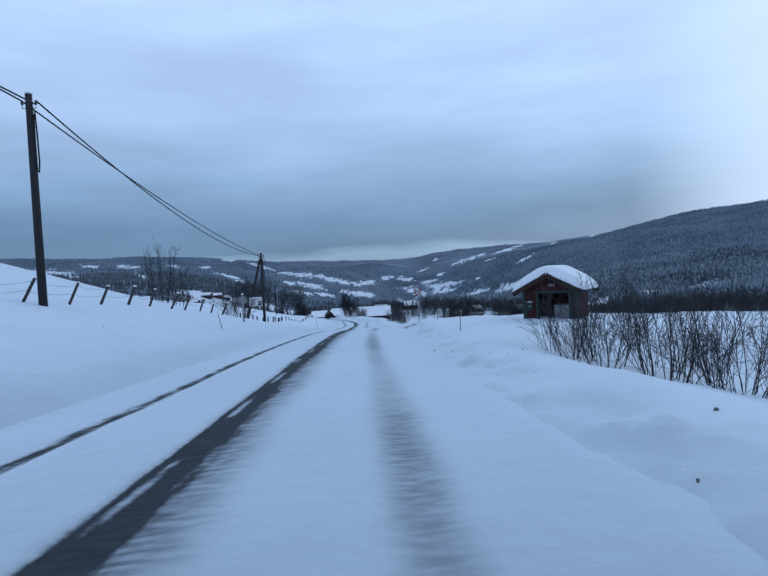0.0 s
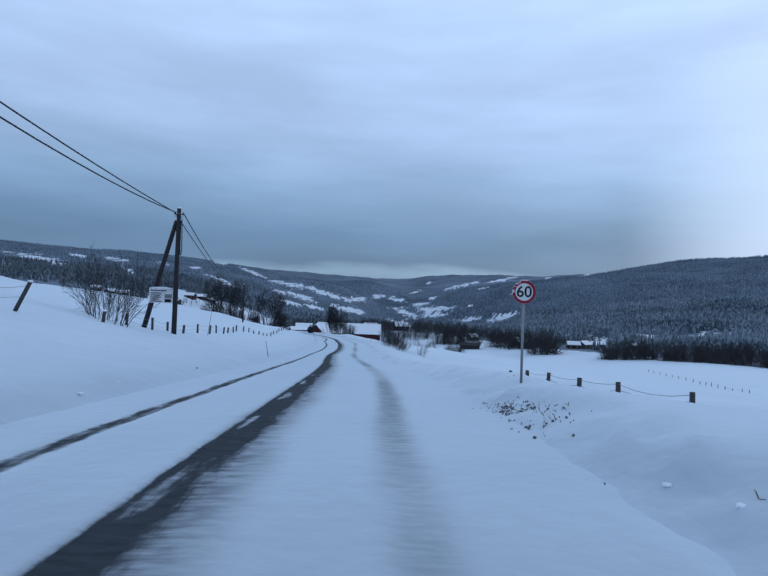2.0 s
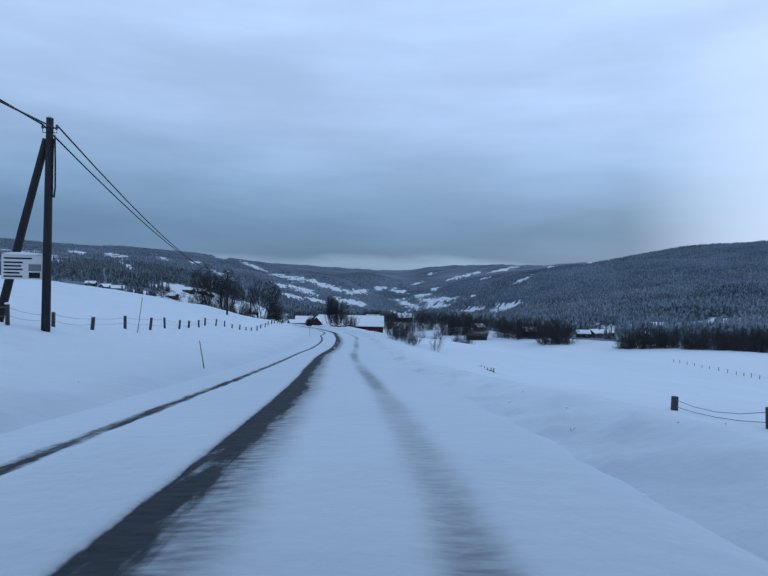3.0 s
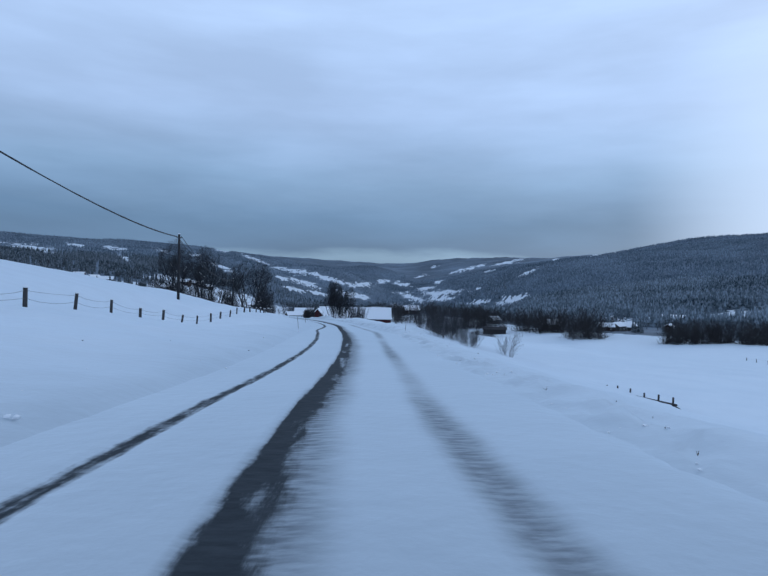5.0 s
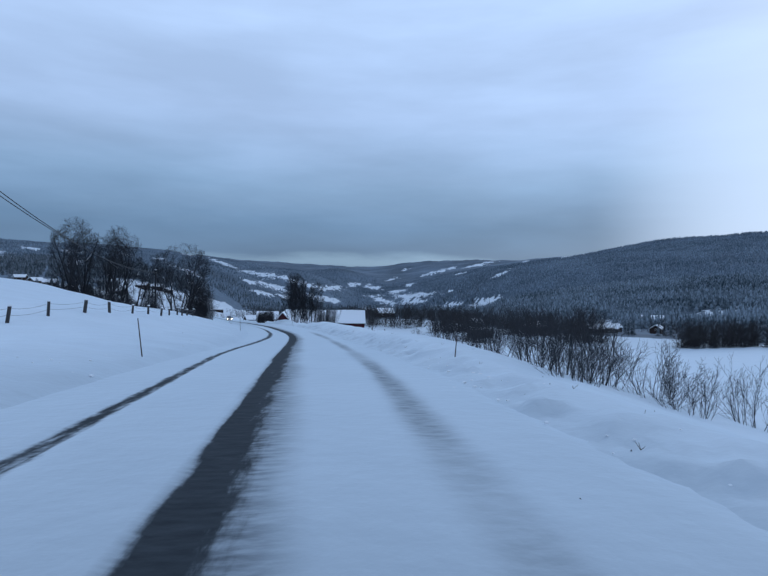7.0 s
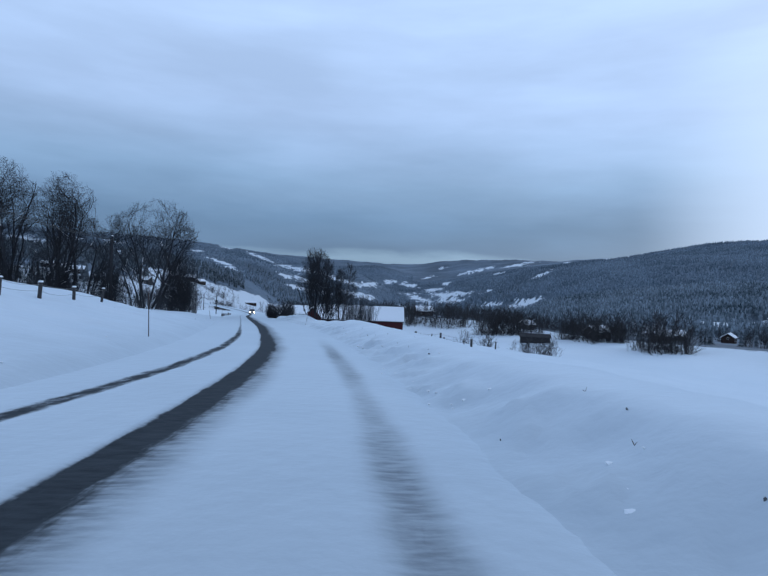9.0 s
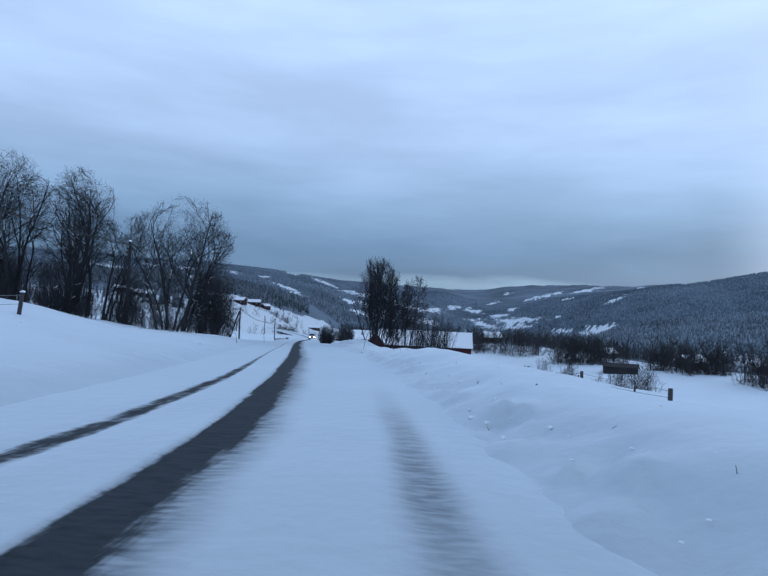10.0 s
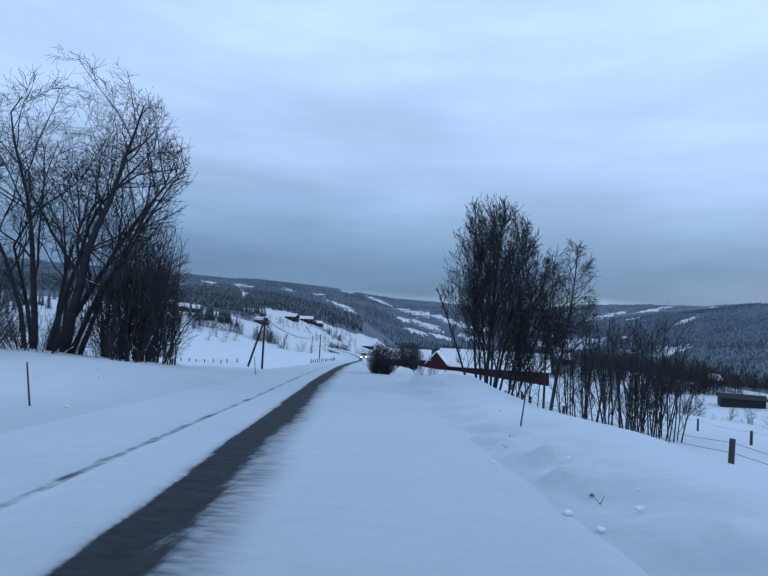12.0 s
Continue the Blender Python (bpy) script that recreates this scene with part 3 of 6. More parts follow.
    # ridges of trodden snow left lying along the bare track
    ridge = np.exp(-((M + 0.1 - 0.12 * lumps(Y, V * 0 + 3, 0.5)) / 0.07) ** 2) * smooth(0.0, 0.3, lumps(Y, V * 0 + 31, 0.42)) * smooth(52, 62, Y) * (1 - smooth(88, 100, Y))
    ridge = 0.4 * ridge + 0.55 * np.exp(-((M + 0.19 + 0.05 * lumps(Y, V * 0 + 21, 0.4)) / 0.045) ** 2) * smooth(-0.1, 0.35, lumps(Y, V * 0 + 17, 2.2)) * (1 - smooth(34, 46, Y))
    bare = 0.78 * (1 - ridge) * mid + (0.66 - 0.12 * smooth(134, 148, Y)) * far_l + 0.30 * right
    slush = np.clip(0.85 * right + 0.9 * worn * (1 - 0.6 * ridge) + 0.04 * smooth(2.4, 0.5, np.abs(V)), 0, 1)
    ob = new("road", grid_mesh("road", X, Y, Z, [("bare", bare), ("slush", slush), ("packed", np.clip(0.9 + 0.1 * lumps(X, Y, 0.9), 0, 1))]))
    ob.data.materials.append(SNOW_ROAD)
    tagged(ob, "snow-covered country road with dark bare wheel ruts", "road", kind="structure")
    # far valley
    az = np.concatenate([np.arange(-180, -50, 2.5), np.arange(-50, 50, 0.18), np.arange(50, 181, 2.5)])
    r = np.concatenate([np.arange(100, 300, 12), 300 * 1.0106 ** np.arange(0, 237)])
    A, R = np.meshgrid(radians(1) * az, r)
    X, Y = R * np.sin(A), 60 + R * np.cos(A)
    Z = land(X, Y)
    core = (np.abs(X - road_x(Y)) < 140) & (Y < 415) & (Y > -38)
    Z = Z - 3.0 * core
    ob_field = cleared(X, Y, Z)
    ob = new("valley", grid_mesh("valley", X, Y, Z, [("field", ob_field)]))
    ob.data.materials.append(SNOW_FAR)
    tagged(ob, "wooded valley sides with snow-covered clearings", "hills", kind="structure")


build_land()


# ---- helpers for things ----
def part(name, bm, material, parent, label=""):
    """Links a bmesh (or a ready mesh) as one object under a thing."""
    if isinstance(bm, bmesh.types.BMesh):
        me = bpy.data.meshes.new(name)
        bm.to_mesh(me)
        bm.free()
    else:
        me = bm
    if not me.materials:
        me.materials.append(material)
    ob = new(name, me)
    ob.parent = parent
    if label:
        tagged(ob, label)
    return ob


def thing(name, m, label, category, group="", kind=""):
    ob = new(name)
    ob.empty_display_size = 0.2
    ob.matrix_basis = Matrix.Scale(UNIT, 4) @ m
    return tagged(ob, label, category, group, kind)


def ground(x, y):
    return float(land(x, y))


def box(bm, size, at, bevel=0.0, turn=None):
    m = Matrix.Translation(at) @ (turn or Matrix.Identity(4)) @ Matrix.Diagonal((*size, 1))
    made = bmesh.ops.create_cube(bm, size=1.0, matrix=m)["verts"]
    if bevel:
        edges = list({e for v in made for e in v.link_edges})
        bmesh.ops.bevel(bm, geom=edges, offset=bevel, segments=2, affect="EDGES", profile=0.6)
    return bm


def solid(size, at, bevel=0.0, turn=None):
    return box(bmesh.new(), size, at, bevel, turn)


def tubes(segments, sides=5):
    """A mesh of tapered sticks: each from a to b with radii ra and rb."""
    A = np.array([s[0] for s in segments], float)
    B = np.array([s[1] for s in segments], float)
    ra = np.array([s[2] for s in segments], float)
    rb = np.array([s[3] for s in segments], float)
    d = B - A
    d /= np.linalg.norm(d, axis=1, keepdims=True) + 1e-9
    up = np.where(np.abs(d[:, 2:3]) > 0.9, np.array([[1.0, 0, 0]]), np.array([[0, 0, 1.0]]))
    p = np.cross(d, up)
    p /= np.linalg.norm(p, axis=1, keepdims=True)
    q = np.cross(d, p)
    ang = np.arange(sides) * 2 * math.pi / sides
    ring = p[:, None] * np.cos(ang)[None, :, None] + q[:, None] * np.sin(ang)[None, :, None]
    low, high = A[:, None] + ring * ra[:, None, None], B[:, None] + ring * rb[:, None, None]
    co = np.concatenate([low, high], 1).reshape(-1, 3)
    n = len(segments)
    k = np.arange(sides)
    quad = np.stack([k, (k + 1) % sides, (k + 1) % sides + sides, k + sides], -1)
    faces = (quad[None] + (np.arange(n) * 2 * sides)[:, None, None]).reshape(-1, 4)
    me = bpy.data.meshes.new("sticks")
    me.vertices.add(len(co)); me.vertices.foreach_set("co", co.astype(np.float32).ravel())
    me.loops.add(faces.size); me.loops.foreach_set("vertex_index", faces.astype(np.int32).ravel())
    me.polygons.add(len(faces)); me.polygons.foreach_set("loop_start", (np.arange(len(faces)) * 4).astype(np.int32))
    me.polygons.foreach_set("use_smooth", np.ones(len(faces), bool))
    me.update(calc_edges=True)
    return me


def rod(points, r0, r1=None, sides=8, caps=True):
    """A bmesh rod along points, with closed ends."""
    bm = bmesh.new()
    r1 = r0 if r1 is None else r1
    pts = [Vector(p) for p in points]
    rings = []
    for i, p in enumerate(pts):
        d = (pts[min(i + 1, len(pts) - 1)] - pts[max(i - 1, 0)]).normalized()
        side = d.cross(Vector((0, 0, 1)) if abs(d.z) < 0.9 else Vector((1, 0, 0))).normalized()
        other = d.cross(side)
        r = r0 + (r1 - r0) * i / max(len(pts) - 1, 1)
        rings.append([bm.verts.new(p + (side * math.cos(a) + other * math.sin(a)) * r) for a in (k * 2 * math.pi / sides for k in range(sides))])
    for a, b in zip(rings, rings[1:]):
        for k in range(sides):
            bm.faces.new((a[k], a[(k + 1) % sides], b[(k + 1) % sides], b[k])).smooth = True
    if caps:
        bm.faces.new(rings[0][::-1])
        bm.faces.new(rings[-1])
    bmesh.ops.recalc_face_normals(bm, faces=bm.faces)
    return bm


def snow_blob(bm, size, at, seed=0, flat=0.35):
    """A soft lump of snow with an uneven outline."""
    made = bmesh.ops.create_icosphere(bm, subdivisions=2, radius=1.0, matrix=Matrix.Identity(4))["verts"]
    for v in made:
        n = noise.noise(v.co * 1.7 + Vector((seed, seed * 0.7, 0)))
        c = v.co * (1 + 0.25 * n)
        if c.z < 0:
            c.z *= flat
        v.co = Vector((c.x * size[0], c.y * size[1], c.z * size[2])) + Vector(at)
    for f in bm.faces:
        f.smooth = True
    return bm


# ---- trees ----
def in_crown(q, crown, slack):
    """Whether a point lies in one of the rounded bodies (x, y, z, rx, ry, rz) of a crown."""
    return any(((q[0] - c[0]) / c[3]) ** 2 + ((q[1] - c[1]) / c[4]) ** 2 + ((q[2] - c[2]) / c[5]) ** 2 < slack for c in crown)


def grow(rng, out, p, d, length, radius, level, spec):
    """One branch and, from it, the next ones; out holds (a, b, ra, rb, level)."""
    n = spec["pieces"][level]
    step = length / n
    taper = spec["taper"][level]
    pts, dirs = [p], [d]
    for i in range(n):
        d = d + Vector((rng.gauss(0, 1), rng.gauss(0, 1), rng.gauss(0, 1))) * spec["wobble"][level]
        d.z += spec["lift"][level]
        d.normalize()
        q = p + d * step
        if "crown" in spec and (level or q.z > spec["crown"][0][2]) and not in_crown(q, spec["crown"], rng.uniform(*spec.get("ragged", (0.85, 1.12)))):
            if level == 0 and spec.get("bend"):
                d = (d + (Vector(spec["crown"][0][:3]) - p).normalized() * 0.8).normalized()
                q = p + d * step * 0.7
            if level or not spec.get("bend") or not in_crown(q, spec["crown"], 1.15):
                if len(pts) > 1:
                    a, b, r0, r1, l = out[-1]
                    out[-1] = (a, b, r0, min(r1, spec["least"] * 1.5), l)
                    break
                q = p + d * step * 0.4
        r0 = radius * (1 - (1 - taper) * i / n)
        r1 = radius * (1 - (1 - taper) * (i + 1) / n)
        out.append((tuple(p), tuple(q), r0, r1, level))
        p = q
        pts.append(p)
        dirs.append(d.copy())
    if level + 1 < len(spec["pieces"]):
        kids = spec["kids"][level]
        full, n = n, len(pts) - 1
        kids = kids * (0.35 + 0.65 * n / full)
        kids = max(1, round(kids * rng.uniform(0.8, 1.2)))
        for i in range(kids):
            f = spec["bare"][level] + (1 - spec["bare"][level]) * (i + rng.random()) / kids
            k = min(int(f * n), n - 1)
            base = pts[k].lerp(pts[k + 1], f * n - k)
            axis = dirs[k + 1]
            side = axis.cross(Vector((rng.gauss(0, 1), rng.gauss(0, 1), rng.gauss(0, 1)))).normalized()
            ang = radians(spec["angle"][level] * rng.uniform(0.65, 1.3))
            nd = (axis * math.cos(ang) + side * math.sin(ang)).normalized()
            ln = length * spec["ratio"][level] * rng.uniform(0.65, 1.2) * (1.15 - spec.get("fade", 0.55) * f)
            rr = max(radius * (1 - (1 - taper) * f) * spec["thin"][level], spec["least"])
            grow(rng, out, base, nd, ln, rr, level + 1, spec)


def spec_of(**k):
    base = dict(pieces=[6, 5, 4, 3], taper=[0.35, 0.3, 0.4, 0.6], wobble=[0.06, 0.1, 0.14, 0.2], lift=[0.03, 0.06, 0.05, 0.02], kids=[9, 7, 6],
                bare=[0.3, 0.2, 0.15], angle=[38, 38, 40], ratio=[0.5, 0.5, 0.5], thin=[0.5, 0.5, 0.55], least=0.006)
    base.update(k)
    return base


SAP = spec_of(pieces=[6, 4, 2], taper=[0.3, 0.35, 0.5], kids=[12, 5], ratio=[0.3, 0.45], bare=[0.2, 0.1], angle=[26, 32], wobble=[0.05, 0.1, 0.15],
              lift=[0.03, 0.08, 0.05], thin=[0.5, 0.65], least=0.007)
SHRUB = spec_of(pieces=[5, 4, 3], taper=[0.3, 0.35, 0.5], kids=[7, 4], ratio=[0.5, 0.5], bare=[0.25, 0.1], angle=[26, 32], wobble=[0.10, 0.12, 0.16],
                lift=[0.04, 0.06, 0.04], thin=[0.5, 0.6], least=0.005)
FAR = spec_of(pieces=[3, 2, 1], kids=[11, 6], ratio=[0.46, 0.5], bare=[0.2, 0.1], angle=[42, 42], thin=[0.45, 0.5], taper=[0.3, 0.4, 0.5], lift=[0.03, 0.06, 0.04], least=0.022)


def tree_segments(seed, spec, height, stems, radius, fan=0.2, foot=0.3):
    rng = random.Random(seed)
    out = []
    if "stems" in spec:
        for i, (fx, fy, lx, ly, ln, r) in enumerate(spec["stems"]):
            mark = len(out)
            grow(rng, out, Vector((fx, fy, -0.5)), Vector((lx, ly, 1)).normalized(), ln, r, 0, spec)
            out[mark:] = [(*q[:5], i) for q in out[mark:]]
        return out
    for i in range(stems):
        mark = len(out)
        a = i * 2.4 + rng.uniform(-0.4, 0.4)
        lean = fan * rng.uniform(0.3, 1.1) if stems > 1 else fan * 0.2
        d = Vector((math.cos(a) * lean, math.sin(a) * lean, 1)).normalized()
        p = Vector((math.cos(a) * foot * (stems > 1), math.sin(a) * foot * (stems > 1), -0.5))
        grow(rng, out, p, d, height * (rng.uniform(0.7, 0.95) if stems > 1 else 0.92), radius * rng.uniform(0.75, 1.1), 0, spec)
        out[mark:] = [(*s[:5], i) for s in out[mark:]]
    # bring it to its height
    top = max(s[1][2] for s in out)
    k = height / top
    return [((a[0], a[1], a[2] * k if a[2] > 0 else a[2]), (b[0], b[1], b[2] * k if b[2] > 0 else b[2]), r, s, l, i) for a, b, r, s, l, i in out]


TREE_KINDS = {}


def tree_meshes(key, seed, spec, height, stems, radius, fan, foot, snow=0.0, trunk_mat=None):
    seg = tree_segments(seed, spec, height, stems, radius, fan, foot)
    deep = len(spec["pieces"])
    stems = len(spec.get("stems", ())) or stems
    wood = [s for s in seg if s[4] <= (1 if deep > 3 else 0)]
    fine = [s for s in seg if s[4] > (1 if deep > 3 else 0)]
    rec = {"crown": tubes(fine, 3)}
    if stems <= 9 and deep > 3:
        for i in range(stems):
            rec["trunk" if i == 0 else f"trunk_{i}"] = tubes([s for s in wood if s[5] == i], 6)
    else:
        rec["stalk"] = tubes(wood, 5)
    for key2, me in rec.items():
        if key2 != "crown":
            me.materials.append(trunk_mat or BARK)
    rec["crown"].materials.append(TWIG)
    if snow:
        rng = random.Random(seed + 5)
        caps = []
        for a, b, ra, rb, l, _ in seg:
            d = Vector(b) - Vector(a)
            flat = 1 - abs(d.normalized().z)
            if rng.random() < snow * (1.6 * max(0.0, flat - 0.22) + (0.12 if deep > 3 else 0.0)) and ra > (0.02 if deep > 3 else 0.007) and a[2] < 6:
                caps.append(((a[0], a[1], a[2] + ra * 0.75), (b[0], b[1], b[2] + rb * 0.75), ra * 0.8 + 0.006, rb * 0.8 + 0.006))
        if caps:
            rec["snow"] = tubes(caps, 4)
            rec["snow"].materials.append(SNOW_CAP)
    TREE_KINDS[key] = rec


def plant(name, key, x, y, turn, size, label, category, group="", z=None):
    """A tree or shrub with its foot at a place on the ground."""
    rec = TREE_KINDS[key]
    ob = thing(name, Matrix.Translation((x, y, (ground(x, y) if z is None else z) - 0.05)) @ Matrix.Rotation(turn, 4, "Z") @ Matrix.Diagonal((size, size, size, 1)),
               label, category, group)
    for piece, me in rec.items():
        made = part("snow_cover" if piece == "snow" else piece.split("_")[0], me, None, ob, "fresh snow lying on the branches" if piece == "snow" else "")
        if piece in ("snow", "stalk", "crown"):
            tagged(made, kind="stuff")
    return ob


def crowned(base, stems, crown, **k):
    return dict(base, stems=stems, crown=crown, **k)


ROUND = spec_of(pieces=[10, 7, 4, 2], taper=[0.12, 0.2, 0.4, 0.6], wobble=[0.085, 0.17, 0.24, 0.28], lift=[0.012, 0.05, 0.04, 0.01], kids=[12, 9, 8],
                bare=[0.28, 0.15, 0.1], angle=[40, 40, 44], ratio=[0.5, 0.45, 0.42], thin=[0.5, 0.45, 0.58], least=0.007, fade=0.35, bend=True)
UPRIGHT = spec_of(pieces=[9, 6, 3, 2], taper=[0.2, 0.3, 0.4, 0.6], wobble=[0.03, 0.06, 0.10, 0.14], lift=[0.01, 0.07, 0.05, 0.03], kids=[26, 9, 7],
                  bare=[0.18, 0.12, 0.1], angle=[26, 26, 30], ratio=[0.4, 0.42, 0.42], thin=[0.42, 0.5, 0.6], least=0.0075, fade=0.4, ragged=(0.7, 1.25))
WEEPING = spec_of(pieces=[9, 6, 4, 3], taper=[0.15, 0.25, 0.4, 0.6], wobble=[0.03, 0.07, 0.1, 0.12], lift=[0.0, 0.0, -0.06, -0.12], kids=[34, 12, 8],
                  bare=[0.3, 0.12, 0.1], angle=[44, 36, 38], ratio=[0.36, 0.5, 0.5], thin=[0.35, 0.5, 0.6], least=0.006, fade=0.45, ragged=(0.6, 1.25))
BRUSH = spec_of(pieces=[6, 3, 2], taper=[0.25, 0.35, 0.5], kids=[10, 5], ratio=[0.42, 0.45], bare=[0.12, 0.1], angle=[44, 44], wobble=[0.09, 0.17, 0.2],
                lift=[0.0, 0.03, 0.02], thin=[0.5, 0.6], least=0.007)
tree_meshes("big_a", 11, crowned(ROUND, ((0.2, 0.0, 0.32, 0.0, 10.0, 0.18), (-0.9, 0.2, 0.03, 0.05, 10.2, 0.12), (-0.6, 0.5, 0.16, 0.1, 10.0, 0.10), (-0.3, 0.1, 0.22, 0.05, 9.8, 0.12),
            (-1.1, 0.3, -0.18, 0.1, 9.6, 0.09), (0.1, 0.5, 0.27, 0.12, 9.6, 0.10), (0.4, 0.7, 0.12, 0.2, 9.2, 0.09)), ((0.0, 0.2, 6.3, 4.0, 3.6, 4.1), (0.1, 0.2, 2.6, 1.5, 1.5, 1.7))), 0, 0, 0, 0, 0, 0.34)
tree_meshes("big_b", 23, crowned(ROUND, ((0.0, 0.0, 0.03, 0.0, 10.4, 0.15), (-0.6, 0.4, -0.12, 0.1, 9.8, 0.11), (0.7, 0.2, 0.12, 0.05, 10.0, 0.12), (0.2, -0.5, 0.05, -0.16, 9.4, 0.10),
            (-0.2, 0.9, -0.05, 0.2, 9.6, 0.10)), ((0.0, 0.0, 5.9, 2.9, 2.9, 4.4),), lift=[0.0, 0.02, 0.0, -0.03]), 0, 0, 0, 0, 0, 0.08)
tree_meshes("big_c", 31, crowned(ROUND, ((0.0, 0.0, 0.02, 0.0, 8.2, 0.12), (-0.4, 0.3, -0.08, 0.05, 7.8, 0.09), (0.5, 0.1, 0.10, 0.05, 7.8, 0.09)), ((0.0, 0.0, 4.4, 2.0, 2.0, 3.8),)), 0, 0, 0, 0, 0, 0.08)
tree_meshes("slim", 37, crowned(WEEPING, ((0.0, 0.0, 0.10, 0.0, 7.9, 0.065), (-0.3, 0.2, 0.06, 0.03, 7.4, 0.055)), ((0.6, 0.0, 5.0, 1.0, 1.0, 2.9),)), 0, 0, 0, 0, 0, 0.03)
tree_meshes("vase", 42, crowned(UPRIGHT, ((0.0, 0.0, 0.02, 0.0, 7.6, 0.085), (-0.25, 0.1, -0.14, 0.05, 7.4, 0.06), (0.25, 0.1, 0.15, 0.04, 7.4, 0.065), (-0.45, -0.1, -0.26, -0.05, 6.9, 0.05),
            (0.1, -0.3, 0.06, -0.14, 7.2, 0.055), (0.0, 0.35, -0.04, 0.16, 7.2, 0.055), (0.4, -0.1, 0.28, -0.04, 6.9, 0.05), (-0.15, 0.3, -0.1, 0.24, 6.8, 0.05), (0.15, -0.2, 0.2, -0.2, 6.8, 0.05)),
            ((0.1, 0.0, 4.3, 1.95, 1.9, 3.1), (0.0, 0.0, 2.2, 1.2, 1.2, 1.6)), angle=[30, 30, 34], wobble=[0.035, 0.09, 0.14, 0.18]), 0, 0, 0, 0, 0, 0.06)
tree_meshes("vase_low", 44, crowned(UPRIGHT, ((0.0, 0.0, 0.30, 0.0, 4.6, 0.05), (0.2, 0.2, 0.42, 0.1, 4.2, 0.045), (-0.1, -0.2, 0.16, -0.1, 5.0, 0.05), (0.3, 0.0, 0.5, 0.0, 3.6, 0.04)),
            ((1.2, 0.0, 3.2, 1.5, 1.3, 2.2), (0.4, 0.0, 1.4, 0.9, 0.8, 1.2))), 0, 0, 0, 0, 0, 0.06)
tree_meshes("birch", 57, crowned(WEEPING, ((0.0, 0.0, 0.10, 0.0, 7.3, 0.085), (-0.2, 0.2, 0.02, 0.06, 6.6, 0.06)), ((0.55, 0.0, 4.5, 1.35, 1.35, 2.6),)), 0, 0, 0, 0, 0, 0.03, BIRCH)
ring = lambda n, r, lean, ln, rad: tuple((r * (0.3 + 0.7 * (i * 0.618 % 1)) * math.cos(i * 2.4), r * (0.3 + 0.7 * (i * 0.618 % 1)) * math.sin(i * 2.4), lean * (i * 0.37 % 1) * math.cos(i * 2.4),
                                          lean * (i * 0.37 % 1) * math.sin(i * 2.4), ln * (0.75 + 0.3 * (i * 0.71 % 1)), rad) for i in range(n))
tree_meshes("brush_tall", 91, crowned(BRUSH, ring(30, 1.0, 0.26, 5.2, 0.026), ((0, 0, 2.1, 1.8, 1.8, 3.1),)), 0, 0, 0, 0, 0, 0.28)
tree_meshes("brush_round", 93, crowned(BRUSH, ring(110, 0.6, 0.5, 2.6, 0.014), ((0, 0, 1.1, 1.2, 1.2, 1.4),), least=0.006), 0, 0, 0, 0, 0, 0.0)
tree_meshes("sapling", 63, SAP, 4.4, 7, 0.032, 0.2, 0.5)
tree_meshes("shrub_a", 71, SHRUB, 2.6, 14, 0.013, 0.42, 0.3)
tree_meshes("shrub_b", 83, SHRUB, 2.2, 18, 0.011, 0.55, 0.35)
tree_meshes("shrub_snowy", 95, SHRUB, 2.4, 20, 0.02, 0.8, 0.5, 1.7)


# ---- poles and wires ----
def utility_pole(x, y, top, brace=None, loop=False, lean=0.0):
    z = ground(x, y)
    h = top - z
    ob = thing("utility_pole", pose(x, y, z, 0, lean, 0), "dark tarred wooden utility pole standing in deep snow", "utility pole", "power line poles")
    part("pole", rod([(0, 0, -0.6), (0, 0, h * 0.5), (0, 0, h)], 0.125, 0.095, 10), BLACK_WOOD, ob)
    part("snow_cap", snow_blob(bmesh.new(), (0.11, 0.11, 0.07), (0, 0, h), 3), SNOW_CAP, ob, "small cap of snow")
    for s in (-1, 1):
        b = rod([(0.1 * s, 0, h - 0.42), (0.2 * s, 0, h - 0.42), (0.2 * s, 0, h - 0.3)], 0.014, None, 6)
        part("bracket", b, STEEL, ob)
        part("insulator", rod([(0.2 * s, 0, h - 0.3), (0.2 * s, 0, h - 0.26), (0.2 * s, 0, h - 0.2)], 0.045, 0.03, 8), PORCELAIN, ob)
    if brace:
        bx, by = brace
        bz = ground(x + bx, y + by) - z
        part("brace", rod([(bx, by, bz - 0.5), (bx * 0.5, by * 0.5, (h - 0.6 + bz) / 2), (bx * 0.06, by * 0.06, h - 0.6)], 0.125, 0.1, 10), BLACK_WOOD, ob)
    if loop:
        pts = [(0.16, -0.02, h - 0.5), (0.2, -0.05, h - 1.2), (0.22, -0.06, h - 2.0), (0.19, -0.06, h - 2.3), (0.14, -0.06, h - 2.25), (0.13, -0.05, h - 1.5), (0.12, -0.02, h - 0.6)]
        part("cable_loop", rod(pts, 0.022, None, 6), CABLE, ob, "slack black cable loop")
    return ob


POLES = [(-9.0, -44.0, 12.3, None, False), (-8.6, 16.1, 8.75, None, True), (-8.55, 49.73, 5.5, (-1.75, 0.5), True), (-17.52, 109.5, 2.33, None, False),
         (-24.2, 159.2, -1.7, None, False), (-31.9, 205.1, -6.9, (-2.0, 0.4), False), (-44.4, 268.2, -10.5, None, False), (-66, 330, -13.0, None, False)]
for px, py, top, brace, loop in POLES:
    utility_pole(px, py, top, brace, loop)


